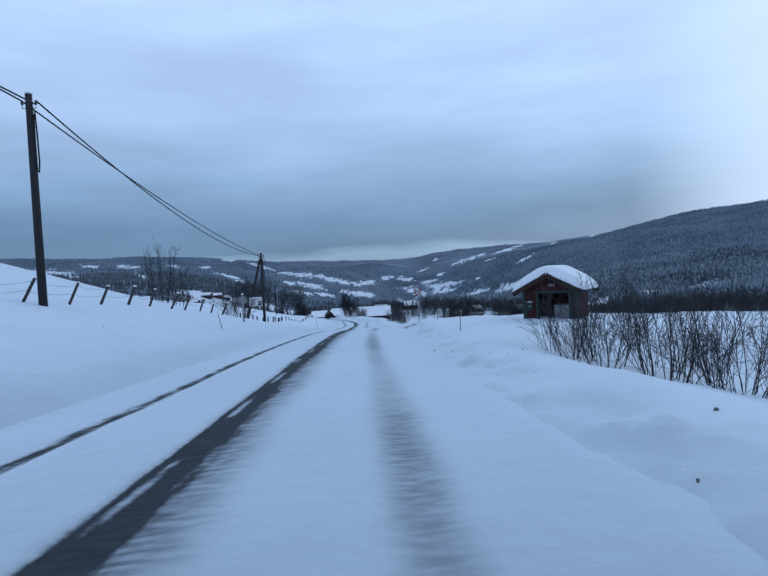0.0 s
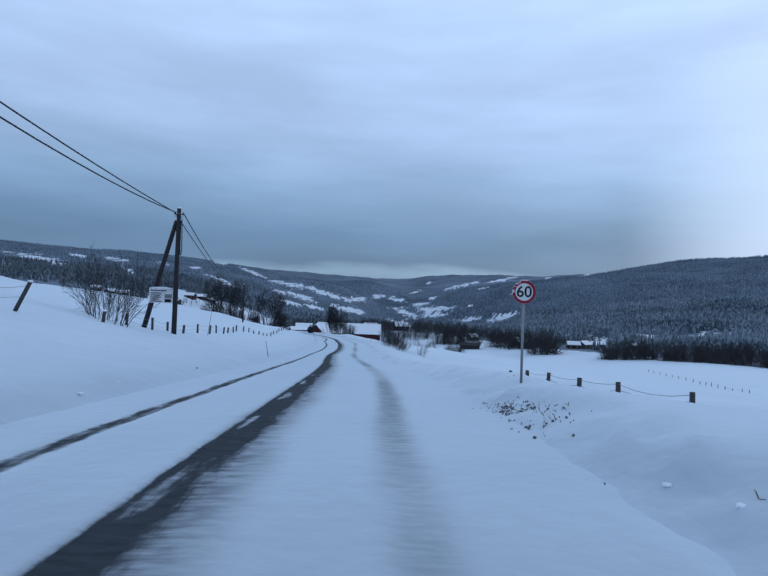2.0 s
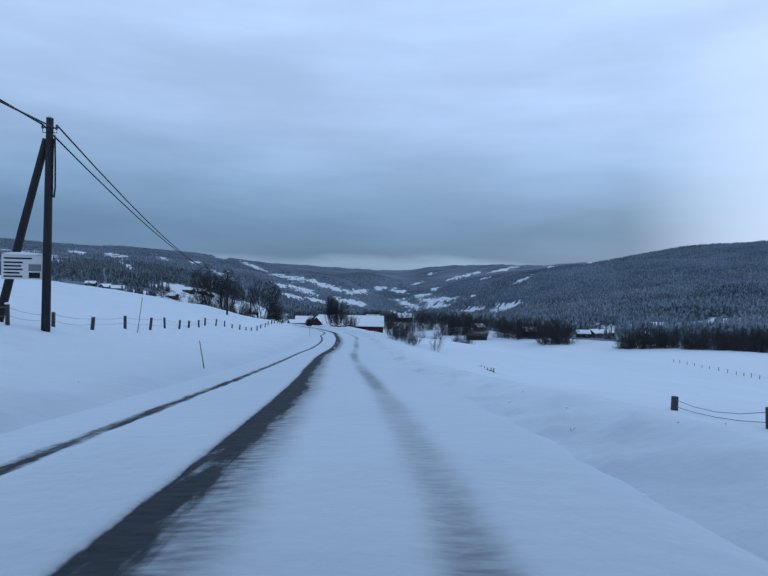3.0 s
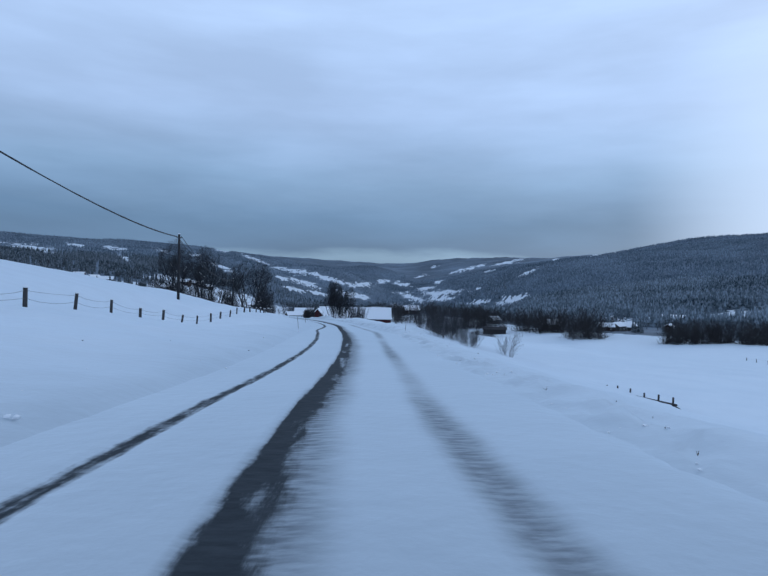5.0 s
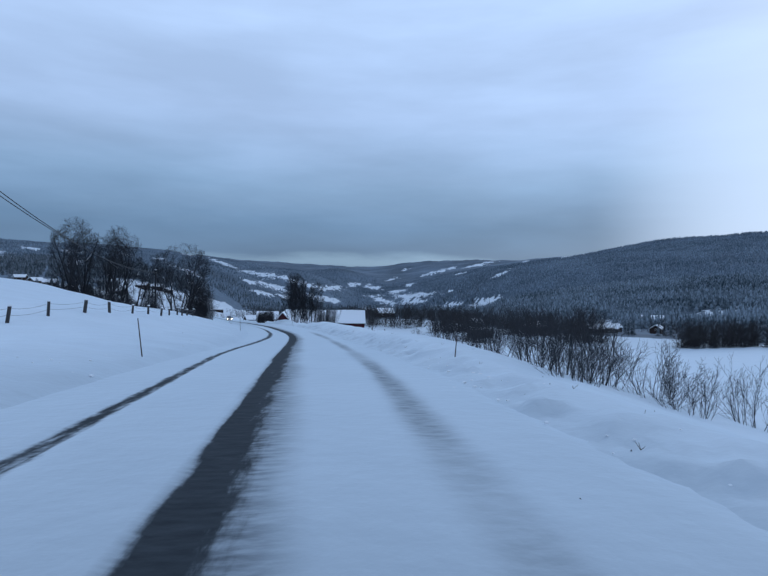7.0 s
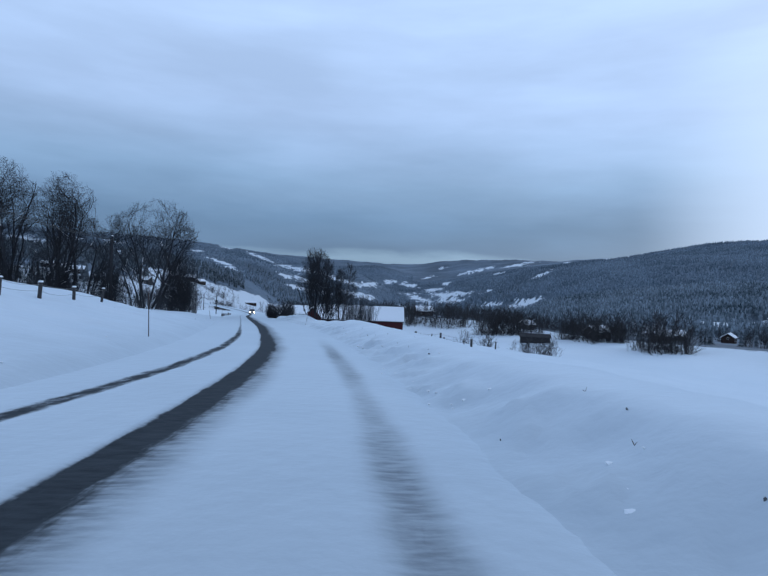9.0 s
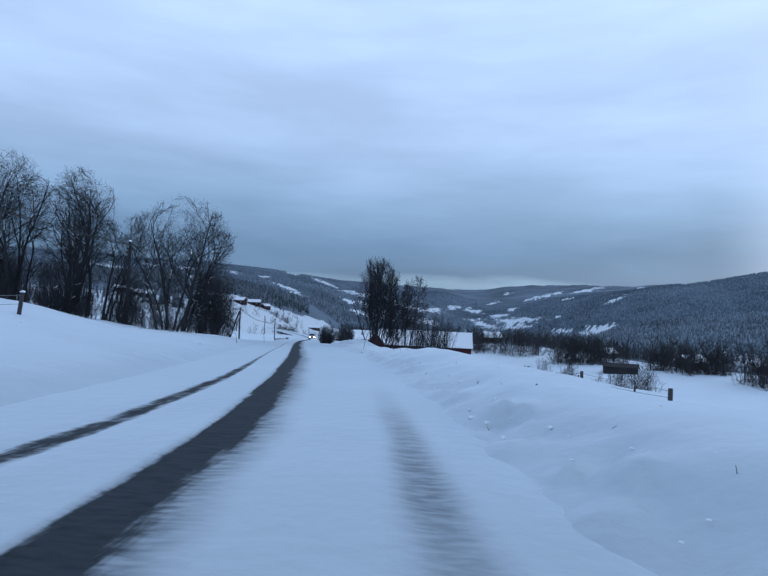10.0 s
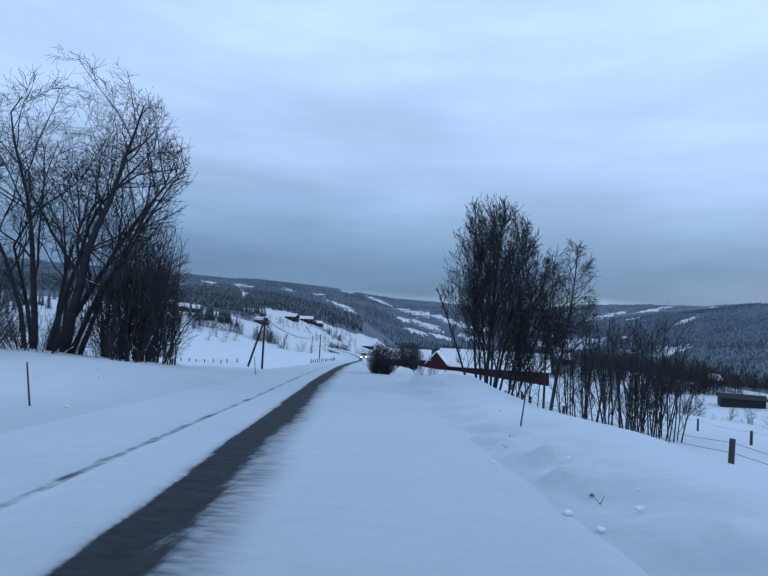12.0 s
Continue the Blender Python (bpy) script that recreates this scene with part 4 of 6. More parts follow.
def wire(a, b, sag, r=0.025):
    pts = []
    for i in range(17):
        t = i / 16
        p = Vector(a).lerp(Vector(b), t)
        p.z -= sag * 4 * t * (1 - t)
        pts.append(p)
    ob = new("overhead_wire")
    ob.matrix_basis = Matrix.Scale(UNIT, 4) @ Matrix.Translation(a)
    part("cable", rod([p - Vector(a) for p in pts], r, None, 5), CABLE, ob)
    return tagged(ob, "thin black overhead wire sagging between wooden poles", "cable", "overhead wires")


for (x0, y0, t0, *_), (x1, y1, t1, *_) in zip(POLES, POLES[1:]):
    for s in (-0.2, 0.2):
        wire((x0 + s, y0, t0 - 0.2), (x1 + s, y1, t1 - 0.2 - 0.12 * (s > 0)), (0.45 if s < 0 else 1.0) if y0 < 40 else (1.25 if s < 0 else 1.4))


# ---- notice board on the braced pole ----
def notice_board():
    ob = thing("notice_board", pose(-9.25, 49.75, 1.2, 0, 0, 6), "white notice board with dark unreadable print fixed between two poles", "sign")
    part("panel", solid((1.12, 0.03, 0.72), (0, 0, 0), 0.006), SIGN_WHITE, ob)
    part("snow_cap", snow_blob(bmesh.new(), (0.58, 0.07, 0.07), (0, 0, 0.35), 8), SNOW_CAP, ob, "ridge of snow along the top edge")
    for zz, w, x in ((0.24, 0.75, -0.12), (0.12, 0.5, -0.24), (0.02, 0.46, -0.26), (-0.08, 0.5, -0.24), (-0.18, 0.42, -0.28), (-0.28, 0.5, -0.24)):
        part("text_line", solid((w, 0.006, 0.045), (x, -0.019, zz)), SIGN_BLACK, ob)
    part("picture", solid((0.34, 0.006, 0.2), (0.34, -0.019, -0.02), 0.002), SIGN_BACK, ob, "small grey picture panel")
    part("picture", solid((0.3, 0.006, 0.16), (0.33, -0.019, -0.24), 0.002), SIGN_BLACK, ob, "small dark picture panel")


notice_board()


# ---- road signs ----
def disc(r, thick, at, sides=40, r_in=None):
    """A round plate facing -y, or a ring if r_in is given."""
    bm = bmesh.new()
    ring = lambda rad, yy: [bm.verts.new((rad * math.cos(a), yy, rad * math.sin(a))) for a in (k * 2 * math.pi / sides for k in range(sides))]
    a, b = ring(r, -thick / 2), ring(r, thick / 2)
    for k in range(sides):
        bm.faces.new((a[k], a[(k + 1) % sides], b[(k + 1) % sides], b[k]))
    if r_in is None:
        bm.faces.new(a)
        bm.faces.new(b)
    else:
        c, d = ring(r_in, -thick / 2), ring(r_in, thick / 2)
        for k in range(sides):
            n = (k + 1) % sides
            bm.faces.new((a[k], a[n], c[n], c[k]))
            bm.faces.new((b[k], b[n], d[n], d[k]))
            bm.faces.new((c[k], c[n], d[n], d[k]))
    bmesh.ops.translate(bm, verts=bm.verts, vec=at)
    bmesh.ops.recalc_face_normals(bm, faces=bm.faces)
    return bm


def lettering(text, size, at, material, parent, extrude=0.002, bold=0.0):
    cu = bpy.data.curves.new("lettering", "FONT")
    cu.body, cu.size, cu.extrude, cu.align_x, cu.align_y, cu.offset = text, size, extrude, "CENTER", "CENTER", bold
    tmp = new("lettering_draft", cu)
    me = bpy.data.meshes.new_from_object(tmp.evaluated_get(bpy.context.evaluated_depsgraph_get()))
    bpy.data.objects.remove(tmp)
    me.transform(Matrix.Translation(at) @ Matrix.Rotation(radians(90), 4, "X"))
    return part("lettering", me, material, parent)


def speed_sign():
    x, y, zc = 3.7, 32.4, 1.86
    z = ground(x, y)
    ob = thing("speed_limit_sign", pose(x, y, z, 0, -0.5, -4), "round red and white 60 speed sign on a steel post", "road sign")
    h = zc - z
    part("post", rod([(0, 0.04, -0.6), (0, 0.04, h + 0.16)], 0.026, None, 12), STEEL, ob)
    part("post_cap", rod([(0, 0.04, h + 0.16), (0, 0.04, h + 0.172)], 0.028, None, 12), SIGN_BLACK, ob)
    for dz in (-0.12, 0.12):
        part("clamp", solid((0.14, 0.03, 0.04), (0, 0.02, h + dz), 0.005), STEEL, ob)
    part("plate", disc(0.226, 0.01, (0, 0, h)), SIGN_WHITE, ob)
    part("red_ring", disc(0.224, 0.006, (0, -0.008, h), r_in=0.17), SIGN_RED, ob, "red border ring")
    lettering("60", 0.30, (0, -0.009, h - 0.004), SIGN_BLACK, ob, bold=0.004)
    # frost and stuck snow on the upper part of the plate
    rng = random.Random(4)
    for _ in range(9):
        a, r = rng.uniform(1.9, 3.3), rng.uniform(0.196, 0.222)
        s = rng.uniform(0.005, 0.013)
        part("stuck_snow", snow_blob(bmesh.new(), (s * 1.5, 0.007, s), (r * math.cos(a), -0.012, h + r * math.sin(a)), rng.random() * 9, 1.0), SNOW_CAP, ob)
    part("snow_cap", snow_blob(bmesh.new(), (0.08, 0.02, 0.014), (0, 0, h + 0.222), 2), SNOW_CAP, ob)


def sign_from_behind():
    x, y = -6.0, 30.3
    z = ground(x, y)
    ob = thing("road_sign_from_behind", pose(x, y, z, 0, 0, 4), "round road sign seen from behind, grey plate on a steel post", "road sign")
    h = 1.98 - z
    part("post", rod([(0, 0, -0.6), (0, 0, h + 0.32)], 0.045, None, 12), STEEL, ob)
    part("plate", disc(0.226, 0.01, (0, 0.06, h)), SIGN_BACK, ob)
    part("red_ring", disc(0.224, 0.006, (0, 0.068, h), r_in=0.17), SIGN_RED, ob)
    for dz in (-0.16, 0.16):
        part("clamp", solid((0.16, 0.05, 0.04), (0, 0.03, h + dz), 0.005), STEEL, ob)
    part("snow_cap", snow_blob(bmesh.new(), (0.07, 0.07, 0.05), (0, 0, h + 0.32), 5), SNOW_CAP, ob)


speed_sign()
sign_from_behind()


# ---- roadside shelter ----
def shelter():
    base = 0.60
    ob = thing("bus_shelter", pose(7.95, 21.3, base, 0, 0, -35), "red wooden bus shelter with green trim and thick snow cap", "shelter")
    W, D, H, R = 2.05, 1.7, 1.42, 0.52  # width, depth, wall height, gable rise
    n = 14
    for s, nm in ((-1, "side_wall"), (1, "side_wall")):
        wall = part(nm, solid((0.04, D, H), (s * (W / 2 - 0.02), D / 2, H / 2)), RED_WOOD, ob)
        for i in range(12):
            part("board", solid((0.02, D / 12 - 0.012, H), (s * (W / 2 + 0.008), (i + 0.5) * D / 12, H / 2), 0.003), RED_WOOD, wall)
    back = part("back_wall", solid((W - 0.08, 0.04, H), (0, D - 0.02, H / 2)), RED_WOOD, ob)
    part("floor", solid((W - 0.08, D - 0.04, 0.05), (0, D / 2, 0.1)), GREY_WOOD, ob)
    # front wall: left panel, right panel and gable round the opening
    lo, hi, door_h = -0.48, 0.80, 1.22
    front = part("front_wall", solid((lo + W / 2, 0.04, H), ((lo - W / 2) / 2, 0.02, H / 2)), RED_WOOD, ob)
    k = max(2, round((lo + W / 2) / 0.12))
    for i in range(k):
        wd = (lo + W / 2) / k
        part("board", solid((wd - 0.01, 0.02, H), (-W / 2 + (i + 0.5) * wd, -0.012, H / 2), 0.003), RED_WOOD, front)
    right = part("front_wall", solid((W / 2 - hi, 0.04, H), ((hi + W / 2) / 2, 0.02, H / 2)), RED_WOOD, ob)
    for i in range(2):
        wd = (W / 2 - hi) / 2
        part("board", solid((wd - 0.01, 0.02, H), (hi + (i + 0.5) * wd, -0.012, H / 2), 0.003), RED_WOOD, right)
    part("lintel_panel", solid((hi - lo, 0.04, H - door_h), ((lo + hi) / 2, 0.02, (H + door_h) / 2)), RED_WOOD, ob)
    for yy, nm in ((0.02, "gable"), (D - 0.02, "gable")):
        bm = bmesh.new()
        a = [bm.verts.new(p) for p in ((-W / 2, yy - 0.02, H), (W / 2, yy - 0.02, H), (0, yy - 0.02, H + R))]
        b = [bm.verts.new(p) for p in ((-W / 2, yy + 0.02, H), (W / 2, yy + 0.02, H), (0, yy + 0.02, H + R))]
        bm.faces.new(a); bm.faces.new(b[::-1])
        for i in range(3):
            bm.faces.new((a[i], b[i], b[(i + 1) % 3], a[(i + 1) % 3]))
        bmesh.ops.recalc_face_normals(bm, faces=bm.faces)
        part(nm, bm, RED_WOOD, ob)
    # trim
    for x in (-W / 2 + 0.02, W / 2 - 0.02):
        part("corner_board", solid((0.12, 0.12, H), (x, 0.0, H / 2), 0.006), GREEN_WOOD, ob)
    for x in (lo, hi):
        part("door_frame", solid((0.09, 0.1, door_h), (x, -0.01, door_h / 2), 0.006), GREEN_WOOD, ob)
    part("door_frame", solid((hi - lo + 0.18, 0.1, 0.09), ((lo + hi) / 2, -0.01, door_h + 0.045), 0.006), GREEN_WOOD, ob)
    # roof
    over, gab = 0.34, 0.3
    slope = math.atan2(R, W / 2)
    ln = (W / 2 + over) / math.cos(slope)
    for s in (-1, 1):
        cx, cz = s * (W / 2 + over) / 2, H + R - math.tan(slope) * (W / 2 + over) / 2
        turn = Matrix.Rotation(s * slope, 4, "Y")
        part("roof", solid((ln, D + 2 * gab, 0.06), (cx, D / 2, cz + 0.04), 0.005, turn), BLACK_WOOD, ob)
        for yy in (-gap for gap in (gab, -(D + gab))):
            part("bargeboard", solid((ln + 0.03, 0.04, 0.2), (cx, yy, cz - 0.01), 0.005, turn), BROWN_WOOD, ob)
    # snow lying on the roof: one soft rounded sheet
    bm = bmesh.new()
    nu, nv = 28, 20
    half = W / 2 + over + 0.02
    top, low = [], []
    for j in range(nv + 1):
        v = -gab - 0.02 + (D + 2 * gab + 0.04) * j / nv
        ev = min(j, nv - j) / nv
        rt, rl = [], []
        for i in range(nu + 1):
            u = -half + 2 * half * i / nu
            eu = min(i, nu - i) / nu
            under = H + R - math.tan(slope) * math.sqrt(u * u + 0.002) + 0.07
            th = 0.37 * (1 - math.exp(-eu * 16)) ** 0.6 * (1 - math.exp(-ev * 20)) ** 0.6
            th *= 1 + 0.12 * noise.noise(Vector((u * 1.3, v * 1.3, 1)))
            th += 0.05
            soft = th - 0.10 * max(0, 1 - abs(u) / 0.35)
            push = 1 + 0.02 * math.sin(th * 9)
            rt.append(bm.verts.new((u * push, v, under + soft)))
            rl.append(bm.verts.new((u, v, under)))
        top.append(rt); low.append(rl)
    for j in range(nv):
        for i in range(nu):
            bm.faces.new((top[j][i], top[j][i + 1], top[j + 1][i + 1], top[j + 1][i])).smooth = True
            bm.faces.new((low[j][i], low[j + 1][i], low[j + 1][i + 1], low[j][i + 1])).smooth = True
    rim = [(j, 0, j + 1, 0) for j in range(nv)] + [(j, nu, j + 1, nu) for j in range(nv)] + [(0, i, 0, i + 1) for i in range(nu)] + [(nv, i, nv, i + 1) for i in range(nu)]
    for j, i, l, m in rim:
        bm.faces.new((top[j][i], top[l][m], low[l][m], low[j][i])).smooth = True
    bmesh.ops.recalc_face_normals(bm, faces=bm.faces)
    part("roof_snow", bm, SNOW_CAP, ob, "thick rounded blanket of snow")
    # plain bars where the number plate hangs over the opening
    for i in range(3):
        part("number_bar", solid((0.055, 0.012, 0.10), (0.02 + i * 0.09, -0.03, H + 0.12), 0.003), PLASTIC_GREY, ob, "small pale bar of the number sign")
    return ob


shelter_ob = shelter()


def against_shelter(x, y, z):
    return shelter_ob.matrix_basis @ Vector((x, y, z)) / UNIT


def mailbox():
    p = against_shelter(-0.76, -0.09, 0.72)
    ob = thing("mailbox", pose(*p, 0, 0, -35), "dark green mailbox with a snowy lid on the shelter wall", "mailbox")
    part("body", solid((0.24, 0.13, 0.3), (0, 0, 0), 0.015), GREEN_WOOD, ob)
    part("lid", solid((0.27, 0.16, 0.03), (0, -0.005, 0.165), 0.008), STEEL, ob)
    part("snow_cap", snow_blob(bmesh.new(), (0.12, 0.07, 0.03), (0, 0, 0.175), 1), SNOW_CAP, ob)
    part("label_plate", solid((0.06, 0.006, 0.05), (0, -0.068, 0.02)), PLASTIC_GREY, ob)


def crate():
    p = against_shelter(0.42, 0.6, 0.125)
    ob = thing("grey_storage_box", pose(*p, 0, 0, -35), "large pale grey storage box with a lid inside the shelter", "box")
    part("body", solid((0.72, 0.5, 0.56), (0, 0, 0.28), 0.02), SIGN_BACK, ob)
    part("lid", solid((0.76, 0.54, 0.05), (0, 0, 0.585), 0.015), STEEL, ob)


def wall_notice():
    p = against_shelter(0.5, 1.655, 1.0)
    ob = thing("paper_notice", pose(*p, 0, 0, -35), "pale paper notice pinned to the back wall of the shelter", "notice")
    part("sheet", solid((0.3, 0.008, 0.18), (0, -0.01, 0)), PLASTIC_GREY, ob)


mailbox()
crate()
wall_notice()


# ---- fences ----
def polyline(points, step):
    """Points at even steps along a line through (y, x) pairs."""
    ys = np.array([p[0] for p in points], float)
    xs = np.array([p[1] for p in points], float)
    s = np.concatenate([[0], np.cumsum(np.hypot(np.diff(ys), np.diff(xs)))])
    at = np.arange(0, s[-1] + 0.01, step)
    return list(zip(np.interp(at, s, xs), np.interp(at, s, ys)))


def wire_fence(points, step, height, radius, seed, label, wires=(0.85, 0.45), lean=4, snow=True):
    rng = random.Random(seed)
    places = polyline(points, step)
    x0, y0 = places[0]
    z0 = ground(x0, y0)
    ob = thing("wire_fence", Matrix.Translation((x0, y0, z0)), label, "fence")
    tops = []
    for x, y in places:
        x += rng.uniform(-0.08, 0.08); y += rng.uniform(-0.2, 0.2)
        z = ground(x, y) - z0
        h = height * rng.uniform(0.8, 1.12)
        lx = math.tan(radians(rng.gauss(lean, 4))) * h
        ly = math.tan(radians(rng.gauss(0, 4))) * h
        r = radius * rng.uniform(0.85, 1.15)
        a, b = Vector((x - x0, y - y0, z - 0.4)), Vector((x - x0 + lx, y - y0 + ly, z + h))
        part("post", rod([a, b], r, r * 0.92, 7), GREY_WOOD, ob)
        if snow:
            part("snow_cap", snow_blob(bmesh.new(), (r * 1.3, r * 1.3, r * 0.8), b, rng.random() * 9), SNOW_CAP, ob, "small cap of snow")
        tops.append((Vector((x - x0, y - y0, z)), b))
    for w in wires:
        pts = []
        for (a0, b0), (a1, b1) in zip(tops, tops[1:]):
            p, q = a0.lerp(b0, w), a1.lerp(b1, w)
            sag = rng.uniform(0.03, 0.12)
            for i in range(4):
                t = i / 4
                m = p.lerp(q, t)
                m.z -= sag * 4 * t * (1 - t)
                pts.append(m)
        pts.append(tops[-1][0].lerp(tops[-1][1], w))
        part("wire", rod(pts, 0.006, None, 4), STEEL, ob)
    return ob


wire_fence([(11, -9.2), (16, -9.3), (38, -9.3)], 2.45, 0.72, 0.055, 1, "old leaning wooden posts with sagging wire in deep snow", lean=36)
wire_fence([(43.5, -9.4), (46.5, -9.5), (62, -9.9), (76.5, -11.2), (97, -11.2), (118, -11.6), (136, -13.6)], 2.95, 0.55, 0.065, 2, "weathered wooden fence posts with drooping sheep wire in the snowfield", lean=3)
wire_fence([(31.5, 6.6), (36.1, 6.25), (44.2, 6.4)], 2.35, 0.28, 0.06, 3, "short post tops with loose wire showing over the snow", wires=(0.8, 0.3), lean=0, snow=False)
wire_fence([(134, 3.4), (143, 1.6), (150, 0.0), (157, -2.6), (161.6, -3.3), (163.6, -4.7), (165, -6.3)], 4.6, 0.42, 0.06, 4, "short wooden posts with wire beside the snowbank", lean=0, snow=False)
wire_fence([(168.3, -3.8), (172, -4.8), (180, -6.8), (192, -9.4)], 4.2, 0.38, 0.065, 9, "wooden posts with wire half buried beside the road", lean=0, snow=False)
wire_fence([(192, -39.9), (199.2, -39.2), (208, -38.4), (212.5, -37.6)], 1.6, 0.6, 0.06, 5, "row of dark fence posts across the lower snowfield", lean=0, snow=False)
wire_fence([(208, -27.2), (230, -32.0), (250, -36.0), (268, -41.0)], 3.4, 0.55, 0.06, 6, "row of small fence posts following the road", lean=0, snow=False)
wire_fence([(150, 8.0), (158, 6.0), (170, 4.5), (186, 3.5)], 5.5, 0.7, 0.06, 7, "dark posts standing out of the snowy lower field", wires=(0.9,), lean=0, snow=False)
wire_fence([(120, 70), (150, 78), (180, 82)], 4.0, 0.8, 0.07, 8, "distant row of fence posts across the field", wires=(0.9,), lean=0, snow=False)


def rail_fence():
    x, ys = 11.8, [81.0, 82.2, 83.4, 84.8, 86.1, 87.4]
    z0 = ground(x, 84)
    sink = -0.48
    ob = thing("rail_fence", Matrix.Translation((x, 84, z0 + sink)), "broken weathered wooden rail fence sticking out of the snow", "fence")
    for i, y in enumerate(ys):
        z = ground(x, y) - z0
        part("post", rod([(0, y - 84, z - 0.4), (0.03 * (i % 2), y - 84, z + 0.85 - 0.06 * i)], 0.045, 0.04, 8), GREY_WOOD, ob)
    rail = lambda y0, y1, h0, h1: rod([(-0.07, y0 - 84, ground(x, y0) - z0 + h0), (-0.07, y1 - 84, ground(x, y1) - z0 + h1)], 0.036, 0.03, 7)
    part("rail", rail(80.6, 88.3, 0.62, 0.3), GREY_WOOD, ob)
    part("rail", rail(80.8, 83.5, 0.3, 0.18), GREY_WOOD, ob)
    part("rail", rail(78.6, 80.8, 0.12, 0.55), GREY_WOOD, ob)
    part("snow_cover", snow_blob(bmesh.new(), (0.12, 1.0, 0.06), (-0.07, -4.2, ground(x, 79.8) - z0 + 0.4), 4), SNOW_CAP, ob)


rail_fence()


# ---- plough stakes ----
def stake(x, y, h, tx, ty):
    z = ground(x, y)
    ob = thing("plough_stake", Matrix.Translation((x, y, z)), "thin leaning wooden plough stake stuck in the roadside snow", "stake", "plough stakes")
    part("stick", rod([(0, 0, -0.3), (math.tan(radians(tx)) * h, math.tan(radians(ty)) * h, h)], 0.016, 0.011, 6), STAKE, ob)


for s in ((3.69, 16.7, 0.6, 1, 0), (3.9, 24.5, 0.75, 0, 0), (-5.0, 22.2, 0.75, -16, 0), (-3.75, 49.0, 0.8, -14, 0), (-9.0, 57.5, 1.5, 8, 0), (-5.3, 97.0, 0.9, -9, 0),
          (1.9, 97.0, 0.5, 7, 0), (-7.9, 126.0, 1.5, -2, 0), (-13.1, 151.3, 0.6, -14, 0), (-6.3, 153.8, 0.6, 10, 0), (-16.0, 166.0, 0.7, -10, 0)):
    stake(*s)


# ---- planting beside the road ----
plant("tree", "big_a", -21.1, 161.0, 0.2, 1.0, "tall bare many-stemmed tree with snow on its leaning limbs", "tree", "bare trees")
plant("tree", "big_c", -23.4, 163.6, 1.4, 1.05, "slender bare tree behind the leaning many-stemmed one", "tree", "bare trees")
plant("tree", "big_b", -29.5, 161.0, 0.2, 1.12, "tall bare tree with a broad dense crown above the field", "tree", "bare trees")
plant("tree", "big_b", -31.2, 164.0, 2.9, 1.08, "tall bare tree with a broad dense crown above the field", "tree", "bare trees")
plant("tree", "big_c", -32.8, 158.4, 2.1, 1.18, "bare tree with a narrow dense crown above the field", "tree", "bare trees")
plant("tree", "big_c", -35.0, 162.0, 3.9, 1.18, "bare tree standing at the edge of the clump", "tree", "bare trees")
plant("tree", "big_b", -34.6, 160.2, 4.4, 1.1, "tall bare tree with a broad dense crown above the field", "tree", "bare trees")
plant("tree", "big_c", -27.4, 161.6, 5.2, 1.0, "slender bare tree rising out of the snowy thicket", "tree", "bare trees")
plant("tree", "slim", -25.2, 160.4, 0.5, 1.14, "slim bare birch leaning between the two clumps", "birch", "bare trees")
plant("tree", "vase", -6.9, 166.2, 0.0, 1.0, "dense upright bare tree with many slender stems beside the fence", "tree", "roadside trees")
plant("tree", "vase_low", -6.1, 166.6, 0.1, 1.0, "low bare tree leaning away from the dense upright one", "tree", "roadside trees")
plant("tree", "birch", -4.4, 168.1, 0.0, 1.0, "bare birch with fine drooping twigs", "birch", "roadside trees")
for i, (x, y, s) in enumerate(((-19.0, 161.8, 1.12), (-19.7, 163.2, 1.15), (-20.4, 164.6, 0.95), (-18.5, 162.8, 0.85))):
    plant("shrub", "brush_tall", x, y, 0.4 + i * 1.6, s, "dense dark brushwood with snow caught in its lower twigs", "bush", "undergrowth")
for i in range(10):
    plant("shrub", "brush_tall", -25.0 - 1.35 * i + 0.5 * math.sin(i * 2.1), 160.6 + 1.6 * math.sin(i * 1.7), i * 1.1, 0.8 + 0.16 * math.sin(i * 2.9), "dense dark thicket under the bare trees, dusted with snow", "bush", "undergrowth")
for i, (x, y, s) in enumerate(((-3.4, 166.6, 1.0), (-2.9, 166.2, 0.9), (-3.7, 166.0, 0.85), (-2.7, 163.2, 0.9), (-2.1, 163.7, 0.95), (-1.7, 164.4, 0.85), (-2.4, 164.3, 1.0), (-1.4, 163.4, 0.85), (-1.9, 162.9, 0.8), (-5.2, 169.4, 0.9))):
    plant("sapling", "sapling", x, y, i * 1.7, s, "clump of thin bare saplings behind the post fence", "sapling", "roadside saplings")
plant("shrub", "shrub_a", -9.3, 167.0, 0.3, 0.6, "small bare shrub poking out of the bank", "shrub", "roadside shrubs")
plant("shrub", "brush_round", -12.9, 177.0, 0.8, 0.85, "dense rounded dark bush at the road edge", "bush", "roadside shrubs")
plant("shrub", "brush_round", -14.4, 198.0, 2.8, 1.2, "dense rounded dark bush at the road edge", "bush", "roadside shrubs")
